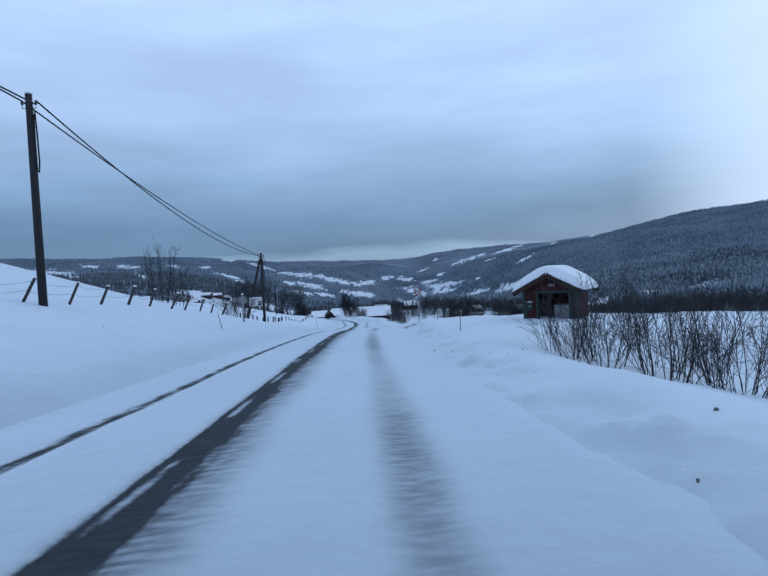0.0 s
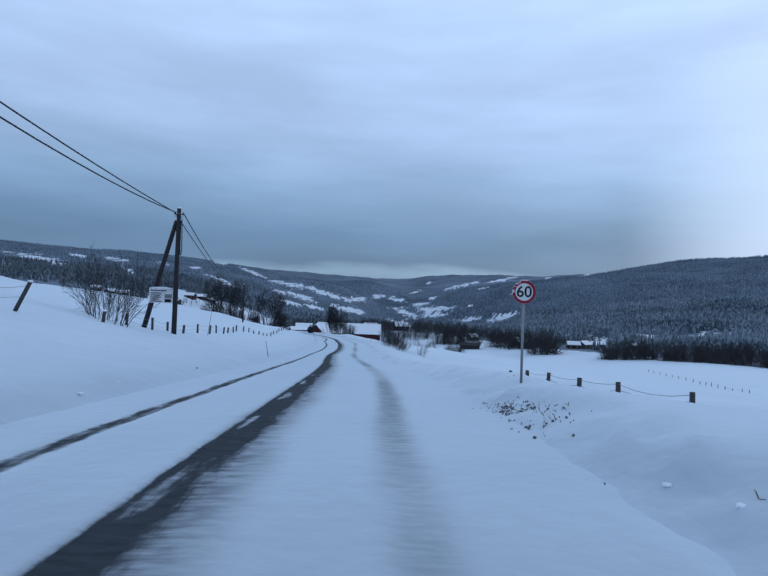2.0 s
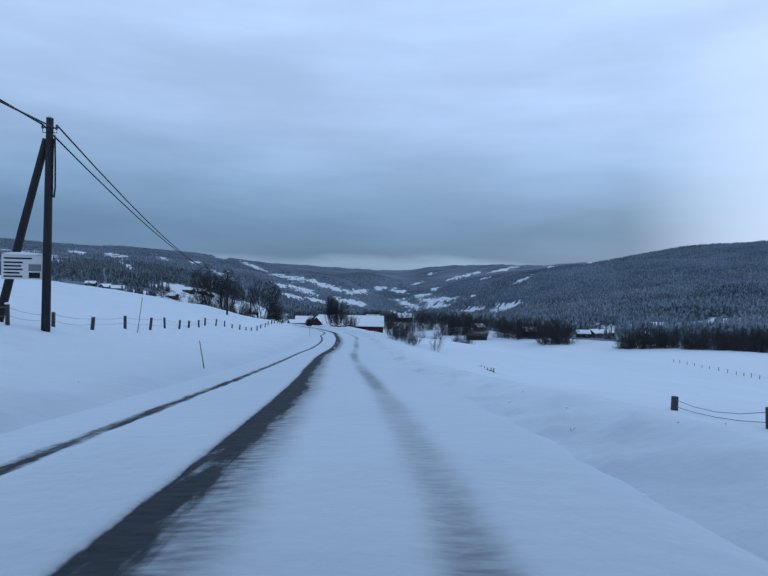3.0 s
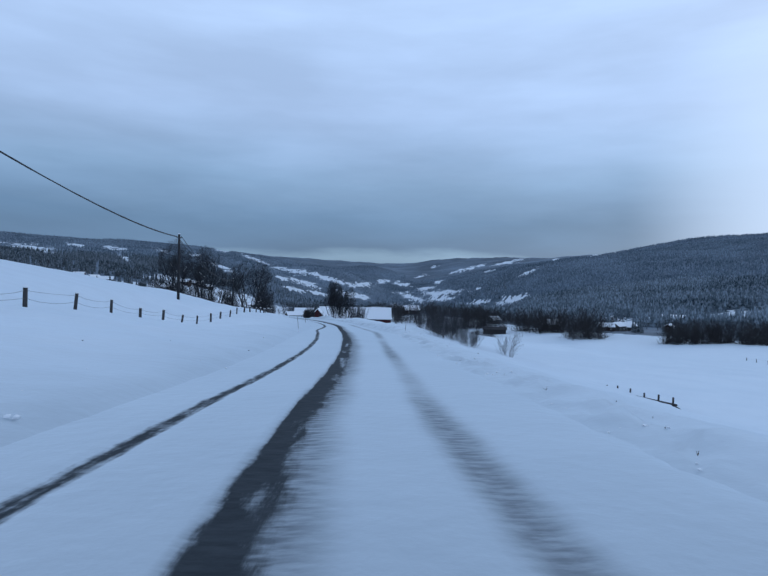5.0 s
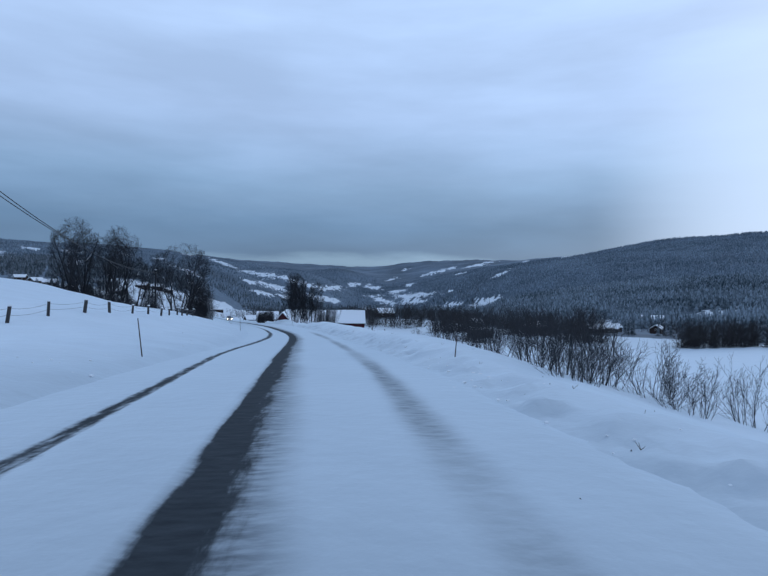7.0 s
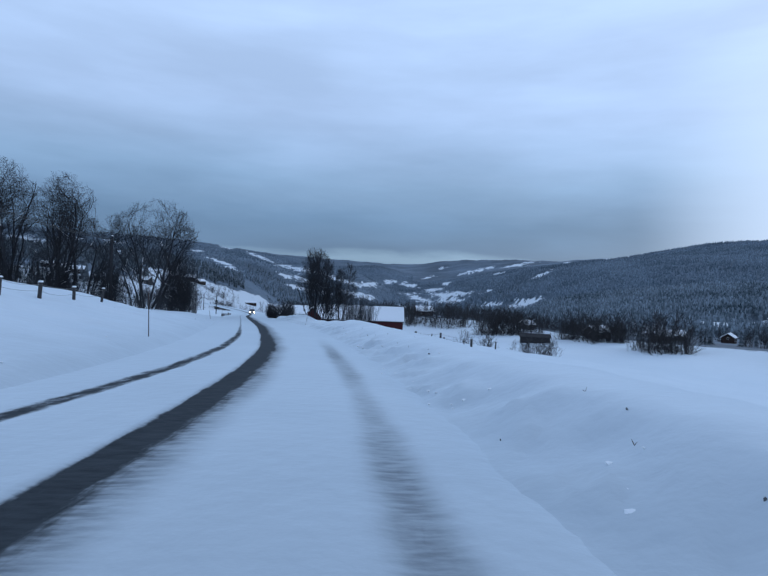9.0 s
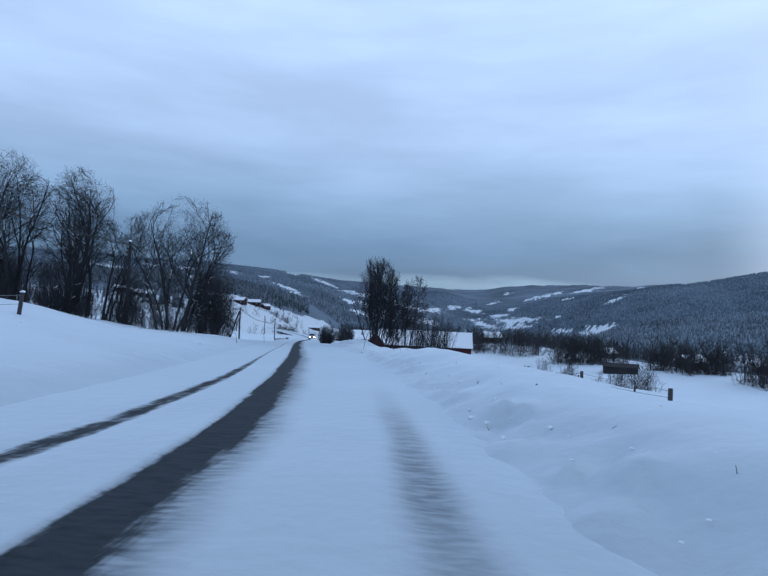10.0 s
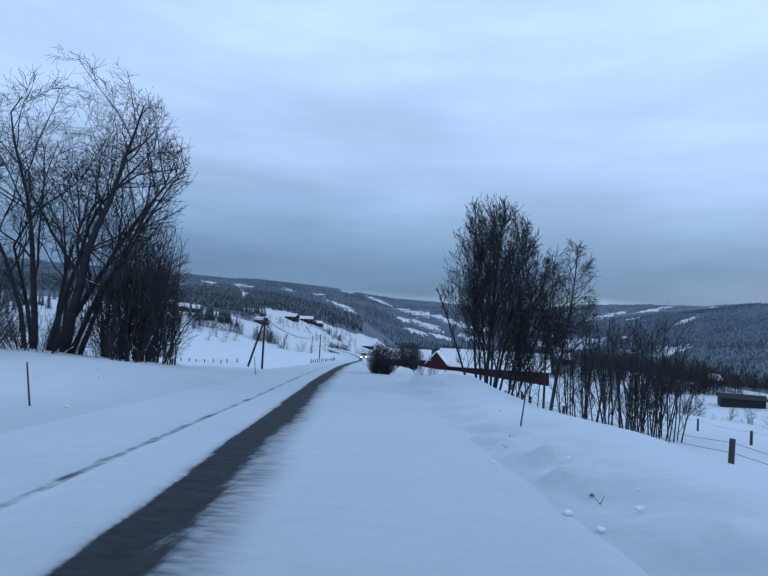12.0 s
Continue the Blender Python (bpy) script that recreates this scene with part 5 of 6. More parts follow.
for i in range(24):
    f = i / 23
    plant("shrub", "shrub_snowy", -18.4 - 18.5 * f + 0.5 * math.sin(i * 5.1), 160.6 - 3.4 * f + 0.9 * math.sin(i * 2.3), i * 2.1, 0.66 + 0.34 * f + 0.12 * math.sin(i * 3.7),
          "tangled bare shrub weighed down with snow", "shrub", "snowy shrubs")
plant("shrub", "shrub_snowy", -19.4, 155.6, 0.9, 1.0, "bare bush leaning over the snowbank, snow in its fork", "shrub", "snowy shrubs")
plant("shrub", "shrub_a", -20.2, 155.0, 2.2, 0.95, "bare bush leaning over the snowbank beside another", "shrub", "snowy shrubs")
# shrubs on the falling side of the road
SHRUBS = ((5.7, 13.2, 0.85, "a"), (6.1, 12.2, 0.9, "b"), (6.8, 13.4, 1.0, "a"), (7.3, 11.4, 1.05, "a"), (8.3, 10.6, 1.0, "b"), (9.0, 11.8, 1.2, "a"), (8.0, 12.9, 1.15, "a"), (9.8, 9.8, 0.9, "a"),
          (5.8, 93.8, 0.55, "b"), (6.2, 95.6, 0.7, "b"), (5.6, 97.4, 0.75, "a"), (6.6, 99.0, 0.85, "b"), (5.2, 100.6, 0.85, "a"), (6.0, 102.4, 0.95, "a"), (4.9, 103.6, 0.9, "b"), (6.5, 104.8, 1.0, "a"),
          (5.3, 106.2, 1.0, "a"), (4.5, 107.8, 0.95, "b"), (5.9, 108.6, 1.05, "a"), (4.4, 110.4, 0.9, "a"), (5.6, 112.2, 0.9, "b"), (8.8, 96.0, 0.75, "a"), (3.9, 94.5, 0.6, "b"), (4.6, 96.4, 0.8, "b"), (5.0, 98.4, 0.85, "a"))
for i, (x, y, s, k) in enumerate(SHRUBS):
    plant("shrub", "shrub_" + k, x, y, i * 1.9, s, "bare thin-stemmed shrub growing out of the snow beyond the bank", "shrub", "roadside shrubs")
plant("shrub", "shrub_a", -9.7, 45.2, 0.5, 1.3, "bare twiggy shrub beside the braced pole", "shrub", "roadside shrubs")
plant("shrub", "shrub_b", -10.4, 46.6, 1.5, 1.25, "bare twiggy shrub beside the braced pole", "shrub", "roadside shrubs")
plant("sapling", "sapling", -12.6, 36.0, 0.5, 0.95, "clump of thin bare saplings behind the leaning fence", "sapling", "roadside saplings")
plant("sapling", "sapling", -12.2, 38.5, 2.5, 0.7, "clump of thin bare saplings behind the leaning fence", "sapling", "roadside saplings")


# ---- buildings ----
def house(name, x, y, turn, length, width, wall_h, rise, wall_mat, label, category="house", windows=3, snow=0.35, z=None, chimney=False, trim=None):
    """A gabled building: length runs along its own x."""
    zb = ground(x, y) if z is None else z
    ob = thing(name, pose(x, y, zb, 0, 0, turn), label, category)
    L, W, H, R = length / 2, width / 2, wall_h, rise
    bm = bmesh.new()
    ring = lambda xx: [bm.verts.new(p) for p in ((xx, -W, -1.0), (xx, W, -1.0), (xx, W, H), (xx, 0, H + R), (xx, -W, H))]
    a, b = ring(-L), ring(L)
    bm.faces.new(a); bm.faces.new(b[::-1])
    for i in range(5):
        bm.faces.new((a[i], b[i], b[(i + 1) % 5], a[(i + 1) % 5]))
    bmesh.ops.recalc_face_normals(bm, faces=bm.faces)
    wall = part("wall", bm, wall_mat, ob)
    over = 0.45
    slope = math.atan2(R, W)
    ln = (W + over) / math.cos(slope)
    for s in (-1, 1):
        cy, cz = s * (W + over) / 2, H + R - math.tan(slope) * (W + over) / 2
        t = Matrix.Rotation(-s * slope, 4, "X")
        roof = part("roof", solid((2 * L + 2 * over, ln, 0.12), (0, cy, cz + 0.08), 0.01, t), BLACK_WOOD, ob)
        if snow:
            part("roof_snow", solid((2 * L + 2 * over + 0.05, ln, snow), (0, cy, cz + 0.14 + snow / 2), min(0.14, snow * 0.4), t), SNOW_CAP, ob, "even layer of snow on the roof")
    tm = trim or WHITE_PAINT
    for s in (-1, 1):
        for i in range(windows):
            xx = -L + (i + 0.5) * 2 * L / windows
            win = part("window", solid((0.9, 0.08, 1.0), (xx, s * (W + 0.02), H * 0.55)), tm, ob)
            part("pane", solid((0.74, 0.03, 0.84), (xx, s * (W + 0.065), H * 0.55)), WINDOW, win)
    if windows:
        win = part("window", solid((0.08, 0.9, 1.0), (-L - 0.02, 0, H * 0.9)), tm, ob)
        part("pane", solid((0.03, 0.74, 0.84), (-L - 0.065, 0, H * 0.9)), WINDOW, win)
    if chimney:
        part("chimney", solid((0.6, 0.6, 1.4), (L * 0.3, 0, H + R + 0.3), 0.03), GREY_WOOD, ob)
    return ob


house("barn", -5.6, 327.5, 0, 33, 11, 4.7, 4.8, RED_WOOD, "long red wooden barn with a snow-covered roof", "barn", windows=0, z=-24.5)
house("gabled_wing", -22.6, 321.0, 90, 7, 6, 4.4, 3.4, RED_WOOD, "red wing with a steep gable at the barn end", "barn", windows=0, z=-23.4)
house("outbuilding", -29.0, 321.0, 4, 8, 7, 2.8, 2.6, RED_WOOD, "low red outbuilding with a snowy roof beside the barn", "shed", windows=0, z=-20.9)
house("shed", -26.0, 268, 20, 7, 4.5, 1.9, 1.0, BROWN_WOOD, "low dark shed with snow on its roof beside the road", "shed", windows=0, z=-17.0)
HILL_FARMS = (
        ("farmhouse", -176, 449, 20, 8, 5.5, 2.4, 1.8, BROWN_WOOD, "brown wooden farmhouse with a snowy roof above the field", "house"),
        ("barn", -186, 452, 70, 8, 5, 2.4, 1.8, BROWN_WOOD, "dark wooden barn with a snowy roof above the field", "barn"),
        ("cabin", -207, 474, 10, 7, 5, 2.4, 1.6, BROWN_WOOD, "small dark brown cabin at the forest edge", "cabin"),
        ("farmhouse", -175, 612, -10, 10, 7, 3.4, 2.4, BROWN_WOOD, "brown wooden farmhouse on the snowy slope", "house"),
        ("barn", -178, 660, 15, 12, 7, 3.2, 2.4, BROWN_WOOD, "dark brown barn on the snowy slope", "barn"),
        ("cabin", -170, 672, 60, 8, 6, 2.8, 2.0, BROWN_WOOD, "small brown cabin beside the slope farm", "cabin"),
        ("farmhouse", -146, 476, -20, 7.5, 5, 2.4, 1.7, GREY_WOOD, "weathered farmhouse at the foot of the wooded slope", "house"),
        ("cabin", -133, 733, 10, 12, 7, 2.6, 1.8, BROWN_WOOD, "low brown cabin beside the lower road", "cabin"),
        )
VALLEY_FARMS = (
        ("shed", 54.5, 300, -12, 9.5, 5, 2.0, 0.9, BLACK_WOOD, "long low black shed in the lower field", "shed"),
        ("cabin", 66, 352, 30, 5, 4, 2.2, 1.5, GREY_WOOD, "small grey cabin with a snowy roof in the lower field", "cabin"),
        ("farmhouse", 150, 388, -25, 9.5, 6, 2.4, 1.8, GREY_WOOD, "grey farmhouse with a snowy roof down in the valley", "house"),
        ("barn", 170, 424, 15, 10, 6, 2.8, 2.0, BROWN_WOOD, "dark valley barn with a snowy roof", "barn"),
        ("cabin", 185, 400, 50, 9, 6, 3.0, 2.0, BROWN_WOOD, "brown cabin with a snowy roof among valley trees", "cabin"),
        ("barn", 292, 590, -20, 20, 11, 5.0, 3.6, BROWN_WOOD, "large dark barn with a snowy roof in the valley", "barn"),
        ("farmhouse", 250, 560, 25, 14, 9, 4.0, 3.0, BROWN_WOOD, "brown valley farmhouse with a snowy roof", "house"),
        ("farmhouse", 33, 480, 12, 11, 8, 3.2, 3.0, BROWN_WOOD, "brown farmhouse with a snowy roof below the woods", "house"),
        ("cabin", 140, 372, 40, 8, 6, 2.8, 2.0, GREY_WOOD, "grey cabin with a snowy roof in the valley yard", "cabin"),
        ("cabin", 128, 358, -10, 7, 5, 2.4, 1.8, BROWN_WOOD, "brown cabin with a snowy roof in the valley yard", "cabin"),
        ("cabin", 8, 455, -15, 9, 6, 3.0, 2.0, GREY_WOOD, "grey cabin with a snowy roof below the woods", "cabin"),
        ("cabin", 88, 330, 20, 8, 6, 2.8, 2.0, BROWN_WOOD, "brown cabin behind the bare field-edge trees", "cabin"))
for nm, x, y, t, l, w, h, r, m, lab, cat in HILL_FARMS + VALLEY_FARMS:
    house(nm, x, y, t, l, w, h, r, m, lab, cat, windows=0 if cat == "shed" else 2, snow=0 if cat == "shed" else 0.35)


# ---- oncoming car ----
def oncoming_car():
    y = 284.0
    x = float(road_x(y)) + 0.9
    ang = math.degrees(math.atan2(float(road_x(y + 2) - road_x(y - 2)), 4.0))
    ob = thing("car", pose(x, y, float(road_z(y)), 3.2, 0, -ang), "silver estate car with lit headlights on the snowy road", "car")
    bm = bmesh.new()
    prof = [(-2.1, 0.35), (-2.15, 0.62), (-2.0, 0.8), (-1.1, 0.95), (-0.35, 1.42), (1.2, 1.46), (1.95, 1.0), (2.1, 0.6), (2.05, 0.35)]
    a = [bm.verts.new((-0.86 + 0.12 * (z > 1.1), yy, z)) for yy, z in prof]
    b = [bm.verts.new((0.86 - 0.12 * (z > 1.1), yy, z)) for yy, z in prof]
    bm.faces.new(a); bm.faces.new(b[::-1])
    for i in range(len(prof)):
        bm.faces.new((a[i], b[i], b[(i + 1) % len(prof)], a[(i + 1) % len(prof)]))
    bmesh.ops.recalc_face_normals(bm, faces=bm.faces)
    bmesh.ops.bevel(bm, geom=list(bm.edges), offset=0.06, segments=2, affect="EDGES")
    part("body", bm, CAR_PAINT, ob)
    part("windscreen", solid((1.36, 0.03, 0.62), (0, -0.78, 1.2), 0.01, Matrix.Rotation(radians(-58), 4, "X")), WINDOW, ob)
    part("grille", solid((0.8, 0.05, 0.16), (0, -2.15, 0.56), 0.02), SIGN_BLACK, ob)
    for s in (-1, 1):
        part("headlight", solid((0.3, 0.06, 0.16), (s * 0.62, -2.13, 0.68), 0.03), HEADLAMP, ob, "lit warm white headlight")
        part("mirror", solid((0.16, 0.1, 0.12), (s * 0.95, -0.7, 1.02), 0.03), CAR_PAINT, ob)
        for yy in (-1.35, 1.35):
            wh = part("wheel", rod([(s * 0.68, yy, 0.32), (s * 0.88, yy, 0.32)], 0.32, None, 20), RUBBER, ob)
            part("rim", rod([(s * 0.87, yy, 0.32), (s * 0.895, yy, 0.32)], 0.2, None, 14), STEEL, wh)


oncoming_car()


# ---- woods ----
def joined(name, protos, places, material, label, category):
    """One mesh of many placed copies: protos are (vertices, faces), places the arrays (which, x, y, z, turn, size, tall)."""
    which, x, y, z, turn, size, tall = places
    cos, faces, base = [], [], 0
    for k, (v, f) in enumerate(protos):
        m = which == k
        n = int(m.sum())
        if not n:
            continue
        c, s = np.cos(turn[m])[:, None], np.sin(turn[m])[:, None]
        g, h = size[m][:, None], tall[m][:, None]
        w = np.stack([(v[:, 0] * c - v[:, 1] * s) * g + x[m][:, None], (v[:, 0] * s + v[:, 1] * c) * g + y[m][:, None], v[:, 2] * h + z[m][:, None]], -1)
        cos.append(w.reshape(-1, 3))
        faces.append((f[None] + (base + np.arange(n) * len(v))[:, None, None]).reshape(-1, f.shape[1]))
        base += n * len(v)
    co, fa = np.concatenate(cos) * UNIT, np.concatenate(faces)
    k = fa.shape[1]
    me = bpy.data.meshes.new(name)
    me.vertices.add(len(co)); me.vertices.foreach_set("co", co.astype(np.float32).ravel())
    me.loops.add(fa.size); me.loops.foreach_set("vertex_index", fa.astype(np.int32).ravel())
    me.polygons.add(len(fa)); me.polygons.foreach_set("loop_start", (np.arange(len(fa)) * k).astype(np.int32))
    me.update(calc_edges=True)
    me.materials.append(material)
    return tagged(new(name, me), label, category, kind="stuff")


def spruce_proto(seed, layers, sides):
    """A spruce of drooping jagged skirts, one unit tall."""
    rng = random.Random(seed)
    v, f = [], []
    for i in range(layers):
        t = i / layers
        r = (0.17 * (1 - t) + 0.02) * rng.uniform(0.9, 1.1)
        low, high = 0.05 + 0.9 * t, min(1.0, 0.05 + 0.9 * t + 1.5 / layers)
        top = len(v)
        v.append((0, 0, high))
        n = sides
        for k in range(n):
            a = 2 * math.pi * (k + rng.uniform(-0.2, 0.2)) / n + i
            rr = r * (rng.uniform(0.85, 1.2) if k % 2 == 0 else rng.uniform(0.5, 0.7))
            v.append((rr * math.cos(a), rr * math.sin(a), low + (0.0 if k % 2 == 0 else 0.05)))
        for k in range(n):
            f.append((top, top + 1 + k, top + 1 + (k + 1) % n))
    return np.array(v, float), np.array(f, int)


def bare_proto(seed):
    seg = tree_segments(seed, FAR, 1.0, 1, 0.014, 0.5, 0.0)
    seg = [(a, b, min(max(r, 0.0035), 0.016), min(max(s, 0.0025), 0.012)) for a, b, r, s, l, _ in seg]
    me = tubes(seg, 3)
    co = np.empty(len(me.vertices) * 3)
    me.vertices.foreach_get("co", co)
    lo = np.empty(len(me.loops), int)
    me.loops.foreach_get("vertex_index", lo)
    bpy.data.meshes.remove(me)
    return co.reshape(-1, 3), lo.reshape(-1, 4)


FAR["least"] = 0.0025
SPRUCES = [spruce_proto(s, 4, 8) for s in range(4)]
SPRUCES_NEAR = [spruce_proto(20 + s, 9, 12) for s in range(3)]
BARES = [bare_proto(200 + s) for s in range(6)]
wood_rng = np.random.default_rng(8)


def scatter(count, az, r, keep=None):
    a = np.radians(wood_rng.uniform(az[0], az[1], count))
    d = np.sqrt(wood_rng.uniform(r[0] ** 2, r[1] ** 2, count))
    x, y = d * np.sin(a), 60 + d * np.cos(a)
    if keep is not None:
        ok = keep(x, y)
        x, y = x[ok], y[ok]
    return x, y, land(x, y)


def placed(xyz, protos, low, high, slim=(0.9, 1.2)):
    x, y, z = xyz
    n = len(x)
    h = wood_rng.uniform(low, high, n)
    return wood_rng.integers(0, len(protos), n), x, y, z - 0.3, wood_rng.uniform(0, 6.28, n), h * wood_rng.uniform(*slim, n), h


def clumped(scale, cut, seed):
    return lambda x, y: lumps(x + seed * 37, y - seed * 53, scale) > cut


def away_from_houses(x, y):
    ok = np.ones(len(x), bool)
    for hx, hy, r in ((160, 405, 40), (275, 575, 32), (58, 325, 30), (-5, 326, 30), (-5, 296, 24), (-178, 450, 22), (-176, 640, 30), (20, 435, 22)):
        ok &= np.hypot(x - hx, y - hy) > r
    return ok


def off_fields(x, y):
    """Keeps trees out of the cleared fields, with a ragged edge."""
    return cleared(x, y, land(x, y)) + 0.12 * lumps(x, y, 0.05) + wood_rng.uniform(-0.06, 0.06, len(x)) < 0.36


def off_yard(x, y):
    """Keeps the view open to the valley farm and its yard."""
    az, r = np.degrees(np.arctan2(x, y - 60)), np.hypot(x, y - 60)
    return (az < 21.6) | (az > 26.4) | (r > 470)


both = lambda *fs: (lambda x, y: np.logical_and.reduce([f(x, y) for f in fs]))
SPRUCES_FAR = [spruce_proto(40 + s, 2, 4) for s in range(4)]
# right valley side, near rows first
joined("spruce_forest", SPRUCES, placed(scatter(12500, (9, 47), (520, 1050), both(clumped(0.012, -0.75, 1), away_from_houses, off_fields)), SPRUCES, 9, 14), NEEDLES,
       "frosted dark spruce forest covering the valley side", "forest")
joined("spruce_forest", SPRUCES_FAR, placed(scatter(62000, (2, 47), (1050, 2450), off_fields), SPRUCES_FAR, 4.5, 8, (1.1, 1.7)), HAZED_NEEDLES,
       "frosted spruce forest high on the far valley side, haze in its colour", "forest")
# left slope behind the fields
joined("spruce_forest", SPRUCES, placed(scatter(5200, (-47, -12), (520, 1100), both(clumped(0.012, -0.6, 2), away_from_houses, off_fields)), SPRUCES, 5, 8.5), DARK_NEEDLES,
       "dark spruce forest on the slope above the farms", "forest")
joined("spruce_forest", SPRUCES_FAR, placed(scatter(34000, (-47, 4), (1000, 2700), both(clumped(0.006, -0.7, 5), off_fields)), SPRUCES_FAR, 4, 7, (1.1, 1.7)), HAZED_NEEDLES,
       "frosted spruce forest between the hillside clearings, tinted pale for haze", "forest")
joined("spruce_wood", SPRUCES_NEAR, placed(scatter(270, (-46, -23), (300, 430), both(clumped(0.03, -0.15, 3), away_from_houses)), SPRUCES_NEAR, 4, 8), DARK_NEEDLES,
       "snow-dusted spruces standing behind the snowfield", "forest")
joined("spruce_wood", SPRUCES, placed(scatter(2600, (-12, 14), (480, 1300), both(clumped(0.015, -0.1, 4), away_from_houses, off_fields)), SPRUCES, 5, 9), DARK_NEEDLES,
       "dark spruce woods on the valley floor", "forest")
# bare woods along the field edges
def copse(groves):
    xs, ys = [], []
    for cx, cy, rx, ry, n in groves:
        a, d = wood_rng.uniform(0, 6.28, n), np.sqrt(wood_rng.uniform(0, 1, n))
        xs.append(cx + rx * d * np.cos(a)); ys.append(cy + ry * d * np.sin(a))
    x, y = np.concatenate(xs), np.concatenate(ys)
    return x, y, land(x, y)


joined("bare_woodland", BARES, placed(copse(((98, 224, 10, 7, 110), (118, 213, 14, 8, 150), (142, 205, 16, 9, 110))), BARES, 3.5, 7.5, (1.0, 1.7)), FAR_TWIG,
       "bare dark deciduous trees along the lower field edge", "woodland")
joined("bare_woodland", BARES, placed(copse(((54, 334, 14, 10, 80), (76, 304, 10, 14, 70), (79, 264, 6, 12, 46), (30, 372, 16, 12, 50))), BARES, 5, 12, (1.0, 1.7)), FAR_TWIG,
       "bare dark trees behind the lower field", "woodland")
joined("bare_woodland", BARES, placed(copse(((35.5, 232, 3.5, 8, 26), (33, 262, 10, 16, 18))), BARES, 2.4, 5.0, (1.0, 1.7)), FAR_TWIG,
       "low bare scrub in the middle of the lower field", "woodland")
joined("bare_woodland", BARES, placed(scatter(1300, (0, 46), (290, 600), both(clumped(0.03, -0.15, 6), away_from_houses, off_yard)), BARES, 4, 11, (1.1, 1.9)), FAR_TWIG,
       "bare dark woods on the valley floor", "woodland")
joined("bare_woodland", BARES, placed(scatter(520, (-30, -6), (300, 760), both(clumped(0.035, 0.05, 7), away_from_houses, lambda x, y: np.abs(x - road_x(y)) > 12)), BARES, 3, 8, (1.0, 1.8)), FAR_TWIG,
       "bare trees in rows between the hillside fields", "woodland")
joined("bare_woodland", BARES, placed(copse(((-136, 386, 9, 3, 26), (-122, 389, 6, 3, 16), (-110, 396, 5, 10, 36), (-105, 505, 5, 22, 46), (-150, 470, 12, 5, 22), (-150, 640, 22, 8, 34))), BARES, 4, 7.5, (1.0, 1.7)), FAR_TWIG,
       "rows of bare trees along the edges of the hillside fields", "woodland")
joined("spruce_wood", SPRUCES_NEAR, placed(copse(((-145, 412, 14, 8, 34), (-190, 540, 20, 14, 36))), SPRUCES_NEAR, 5, 9.5), DARK_NEEDLES,
       "snow-dusted spruces between the hillside farms", "forest")
joined("bare_woodland", BARES, placed(scatter(150, (-9, 3), (250, 460), both(clumped(0.05, 0.0, 9), away_from_houses, lambda x, y: np.abs(x - road_x(y)) > 9)), BARES, 5, 9), FAR_TWIG,
       "bare trees round the lower farm", "woodland")
joined("spruce_wood", SPRUCES_NEAR, placed(copse(((118, 236, 20, 10, 9), (150, 330, 30, 20, 14))), SPRUCES_NEAR, 5, 9), DARK_NEEDLES,
       "single spruces among the bare field-edge trees", "forest")


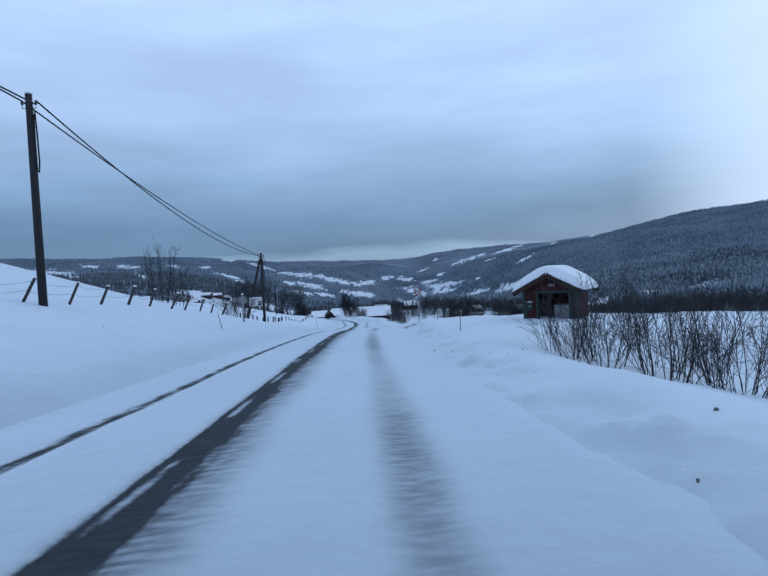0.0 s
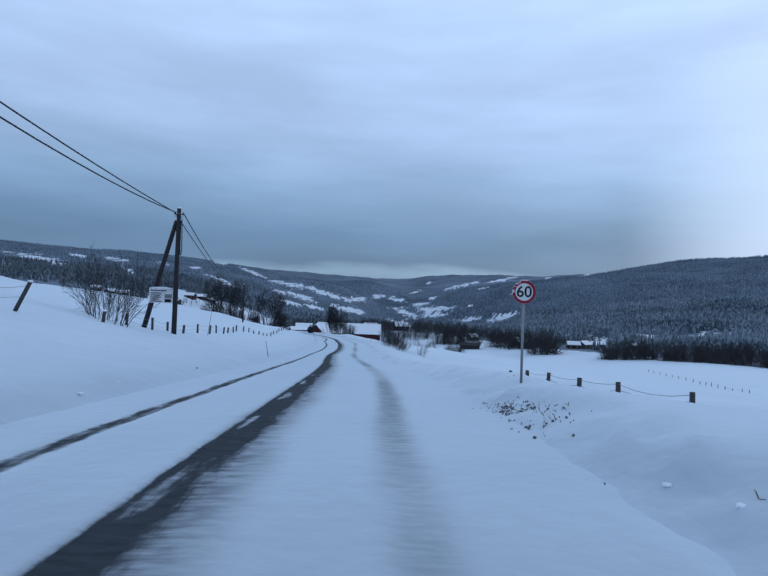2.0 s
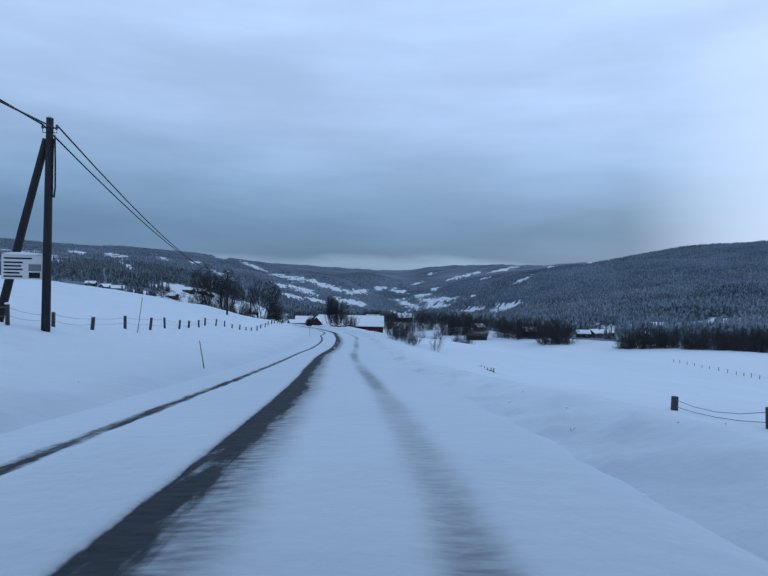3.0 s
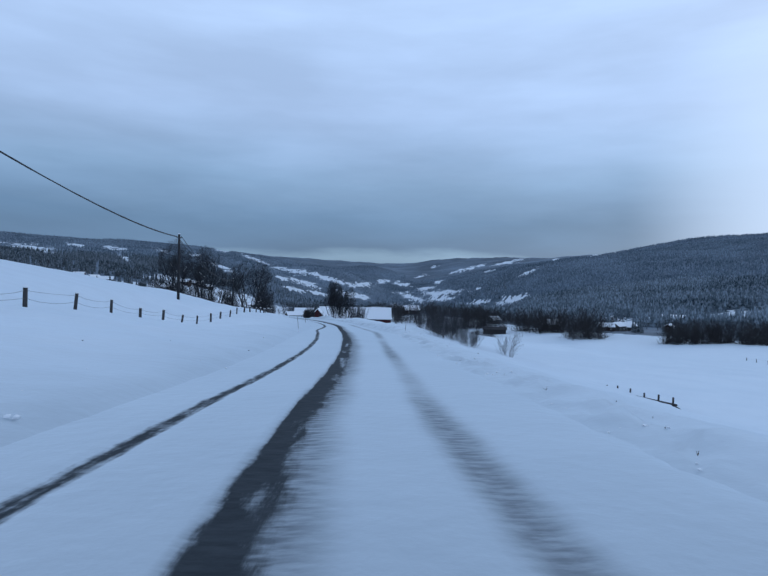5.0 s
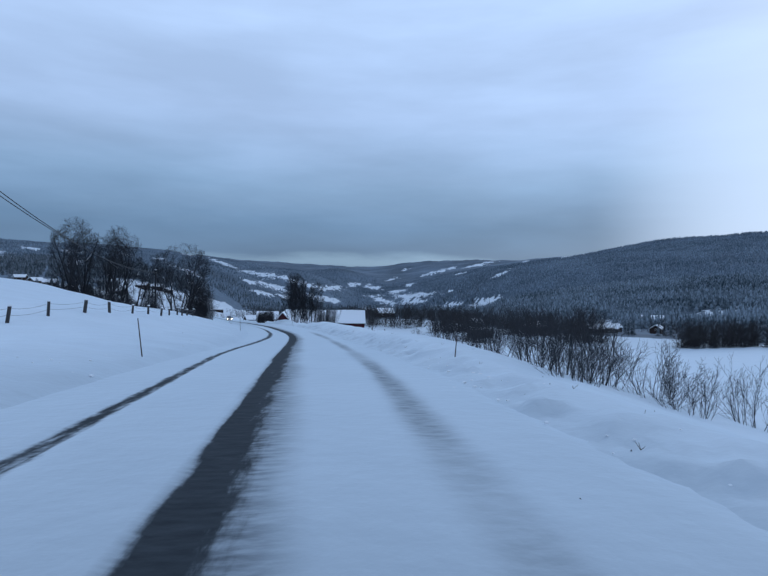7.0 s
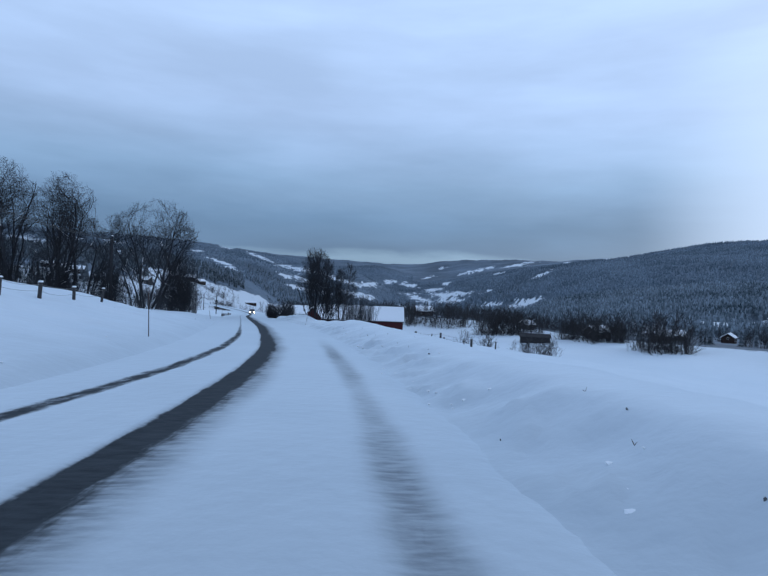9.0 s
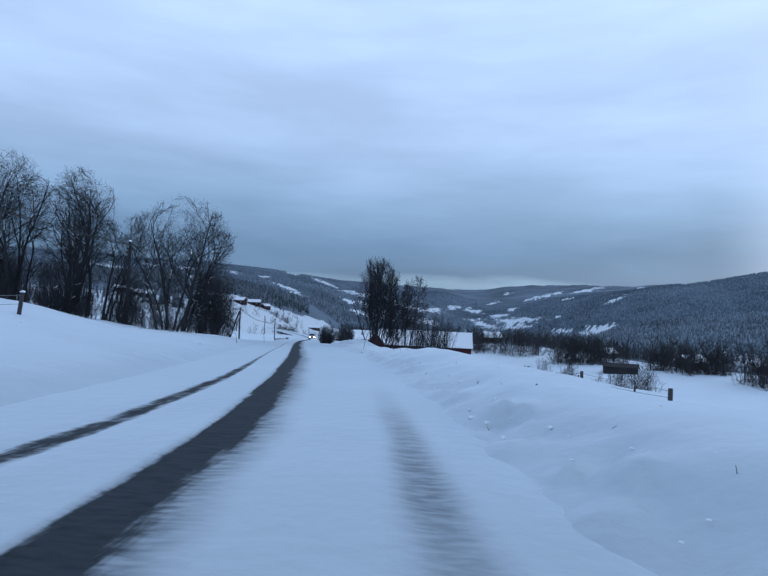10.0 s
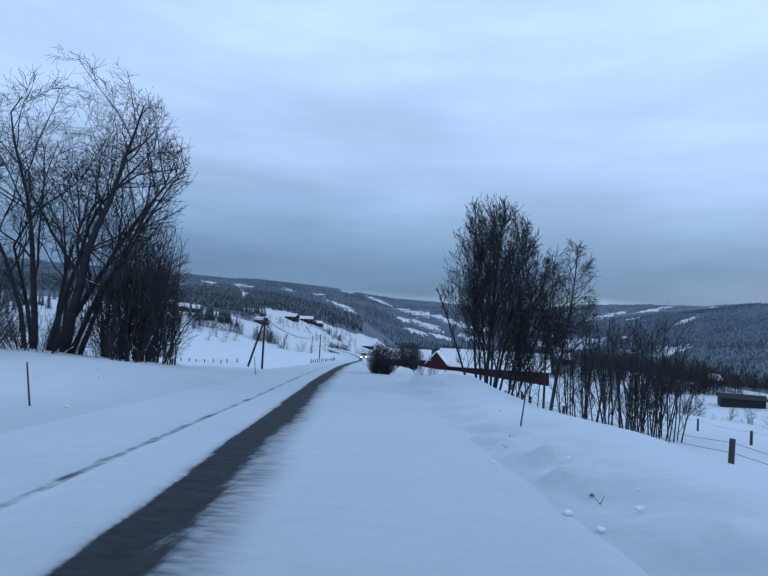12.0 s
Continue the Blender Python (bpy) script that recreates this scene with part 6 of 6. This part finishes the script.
# ---- litter on the banks ----
def bank_litter():
    rng = random.Random(12)
    seg = []
    for _ in range(110):
        y = rng.uniform(8, 160)
        v = rng.gauss(4.0, 0.4)
        if rng.random() < 0.45:
            y, v = rng.gauss(29.8, 0.7), rng.gauss(3.45, 0.2)
        x = float(road_x(y)) + v
        z = ground(x, y)
        for _ in range(rng.randint(1, 3)):
            a = rng.uniform(0, 6.28)
            l = rng.uniform(0.02, 0.07)
            seg.append(((x, y, z - 0.01), (x + l * math.cos(a), y + l * math.sin(a), z + rng.uniform(0.01, 0.06)), 0.0035, 0.002))
    me = tubes(seg, 3)
    me.transform(Matrix.Scale(UNIT, 4))
    me.materials.append(DRY_GRASS)
    tagged(new("grass_stalks", me), "dry grass stalks and dirt showing through the ploughed snow", "grass", kind="stuff")
    bm = bmesh.new()
    spots = [rng.uniform(54, 165) for _ in range(46)]
    for k in range(420):
        y = rng.choice(spots) + rng.gauss(0, 0.5) if k % 3 else rng.uniform(2, 165)
        v = rng.gauss(3.6, 0.28) if rng.random() < 0.8 else rng.gauss(-3.3, 0.5)
        x = float(road_x(y)) + v
        s = 0.012 + 0.028 * rng.random() ** 3
        made = bmesh.ops.create_icosphere(bm, subdivisions=1, radius=s)["verts"]
        for w in made:
            w.co = Vector((w.co.x * 1.2, w.co.y * 1.2, w.co.z * 0.7)) * rng.uniform(0.7, 1.2)
            w.co += Vector((x, y, ground(x, y) + s * 0.25))
    me = bpy.data.meshes.new("snow_clods")
    bm.to_mesh(me)
    bm.free()
    me.transform(Matrix.Scale(UNIT, 4))
    me.materials.append(SNOW_CAP)
    tagged(new("snow_clods", me), "loose snow clods thrown up by the plough", "snow", kind="stuff")

    bm = bmesh.new()
    for k in range(330):
        y = rng.uniform(2, 165)
        v = rng.gauss(3.9, 0.5) if rng.random() < 0.8 else rng.uniform(-6.5, -3.0)
        if k % 3:
            y, v = rng.gauss(29.8, 0.75), rng.gauss(3.45, 0.2)
        x = float(road_x(y)) + v
        sx, sy = 0.006 + 0.022 * rng.random() ** 3, 0.006 + 0.02 * rng.random() ** 3
        made = bmesh.ops.create_icosphere(bm, subdivisions=1, radius=1.0)["verts"]
        for w in made:
            w.co = Vector((w.co.x * sx, w.co.y * sy, w.co.z * (0.012 + 0.4 * sx))) * rng.uniform(0.6, 1.3) + Vector((x, y, ground(x, y) + 0.004))
    me = bpy.data.meshes.new("dirt_clods")
    bm.to_mesh(me)
    bm.free()
    me.transform(Matrix.Scale(UNIT, 4))
    me.materials.append(GRIT)
    tagged(new("dirt_clods", me), "grey clods of ice and gravel thrown onto the snow", "dirt", kind="stuff")


bank_litter()
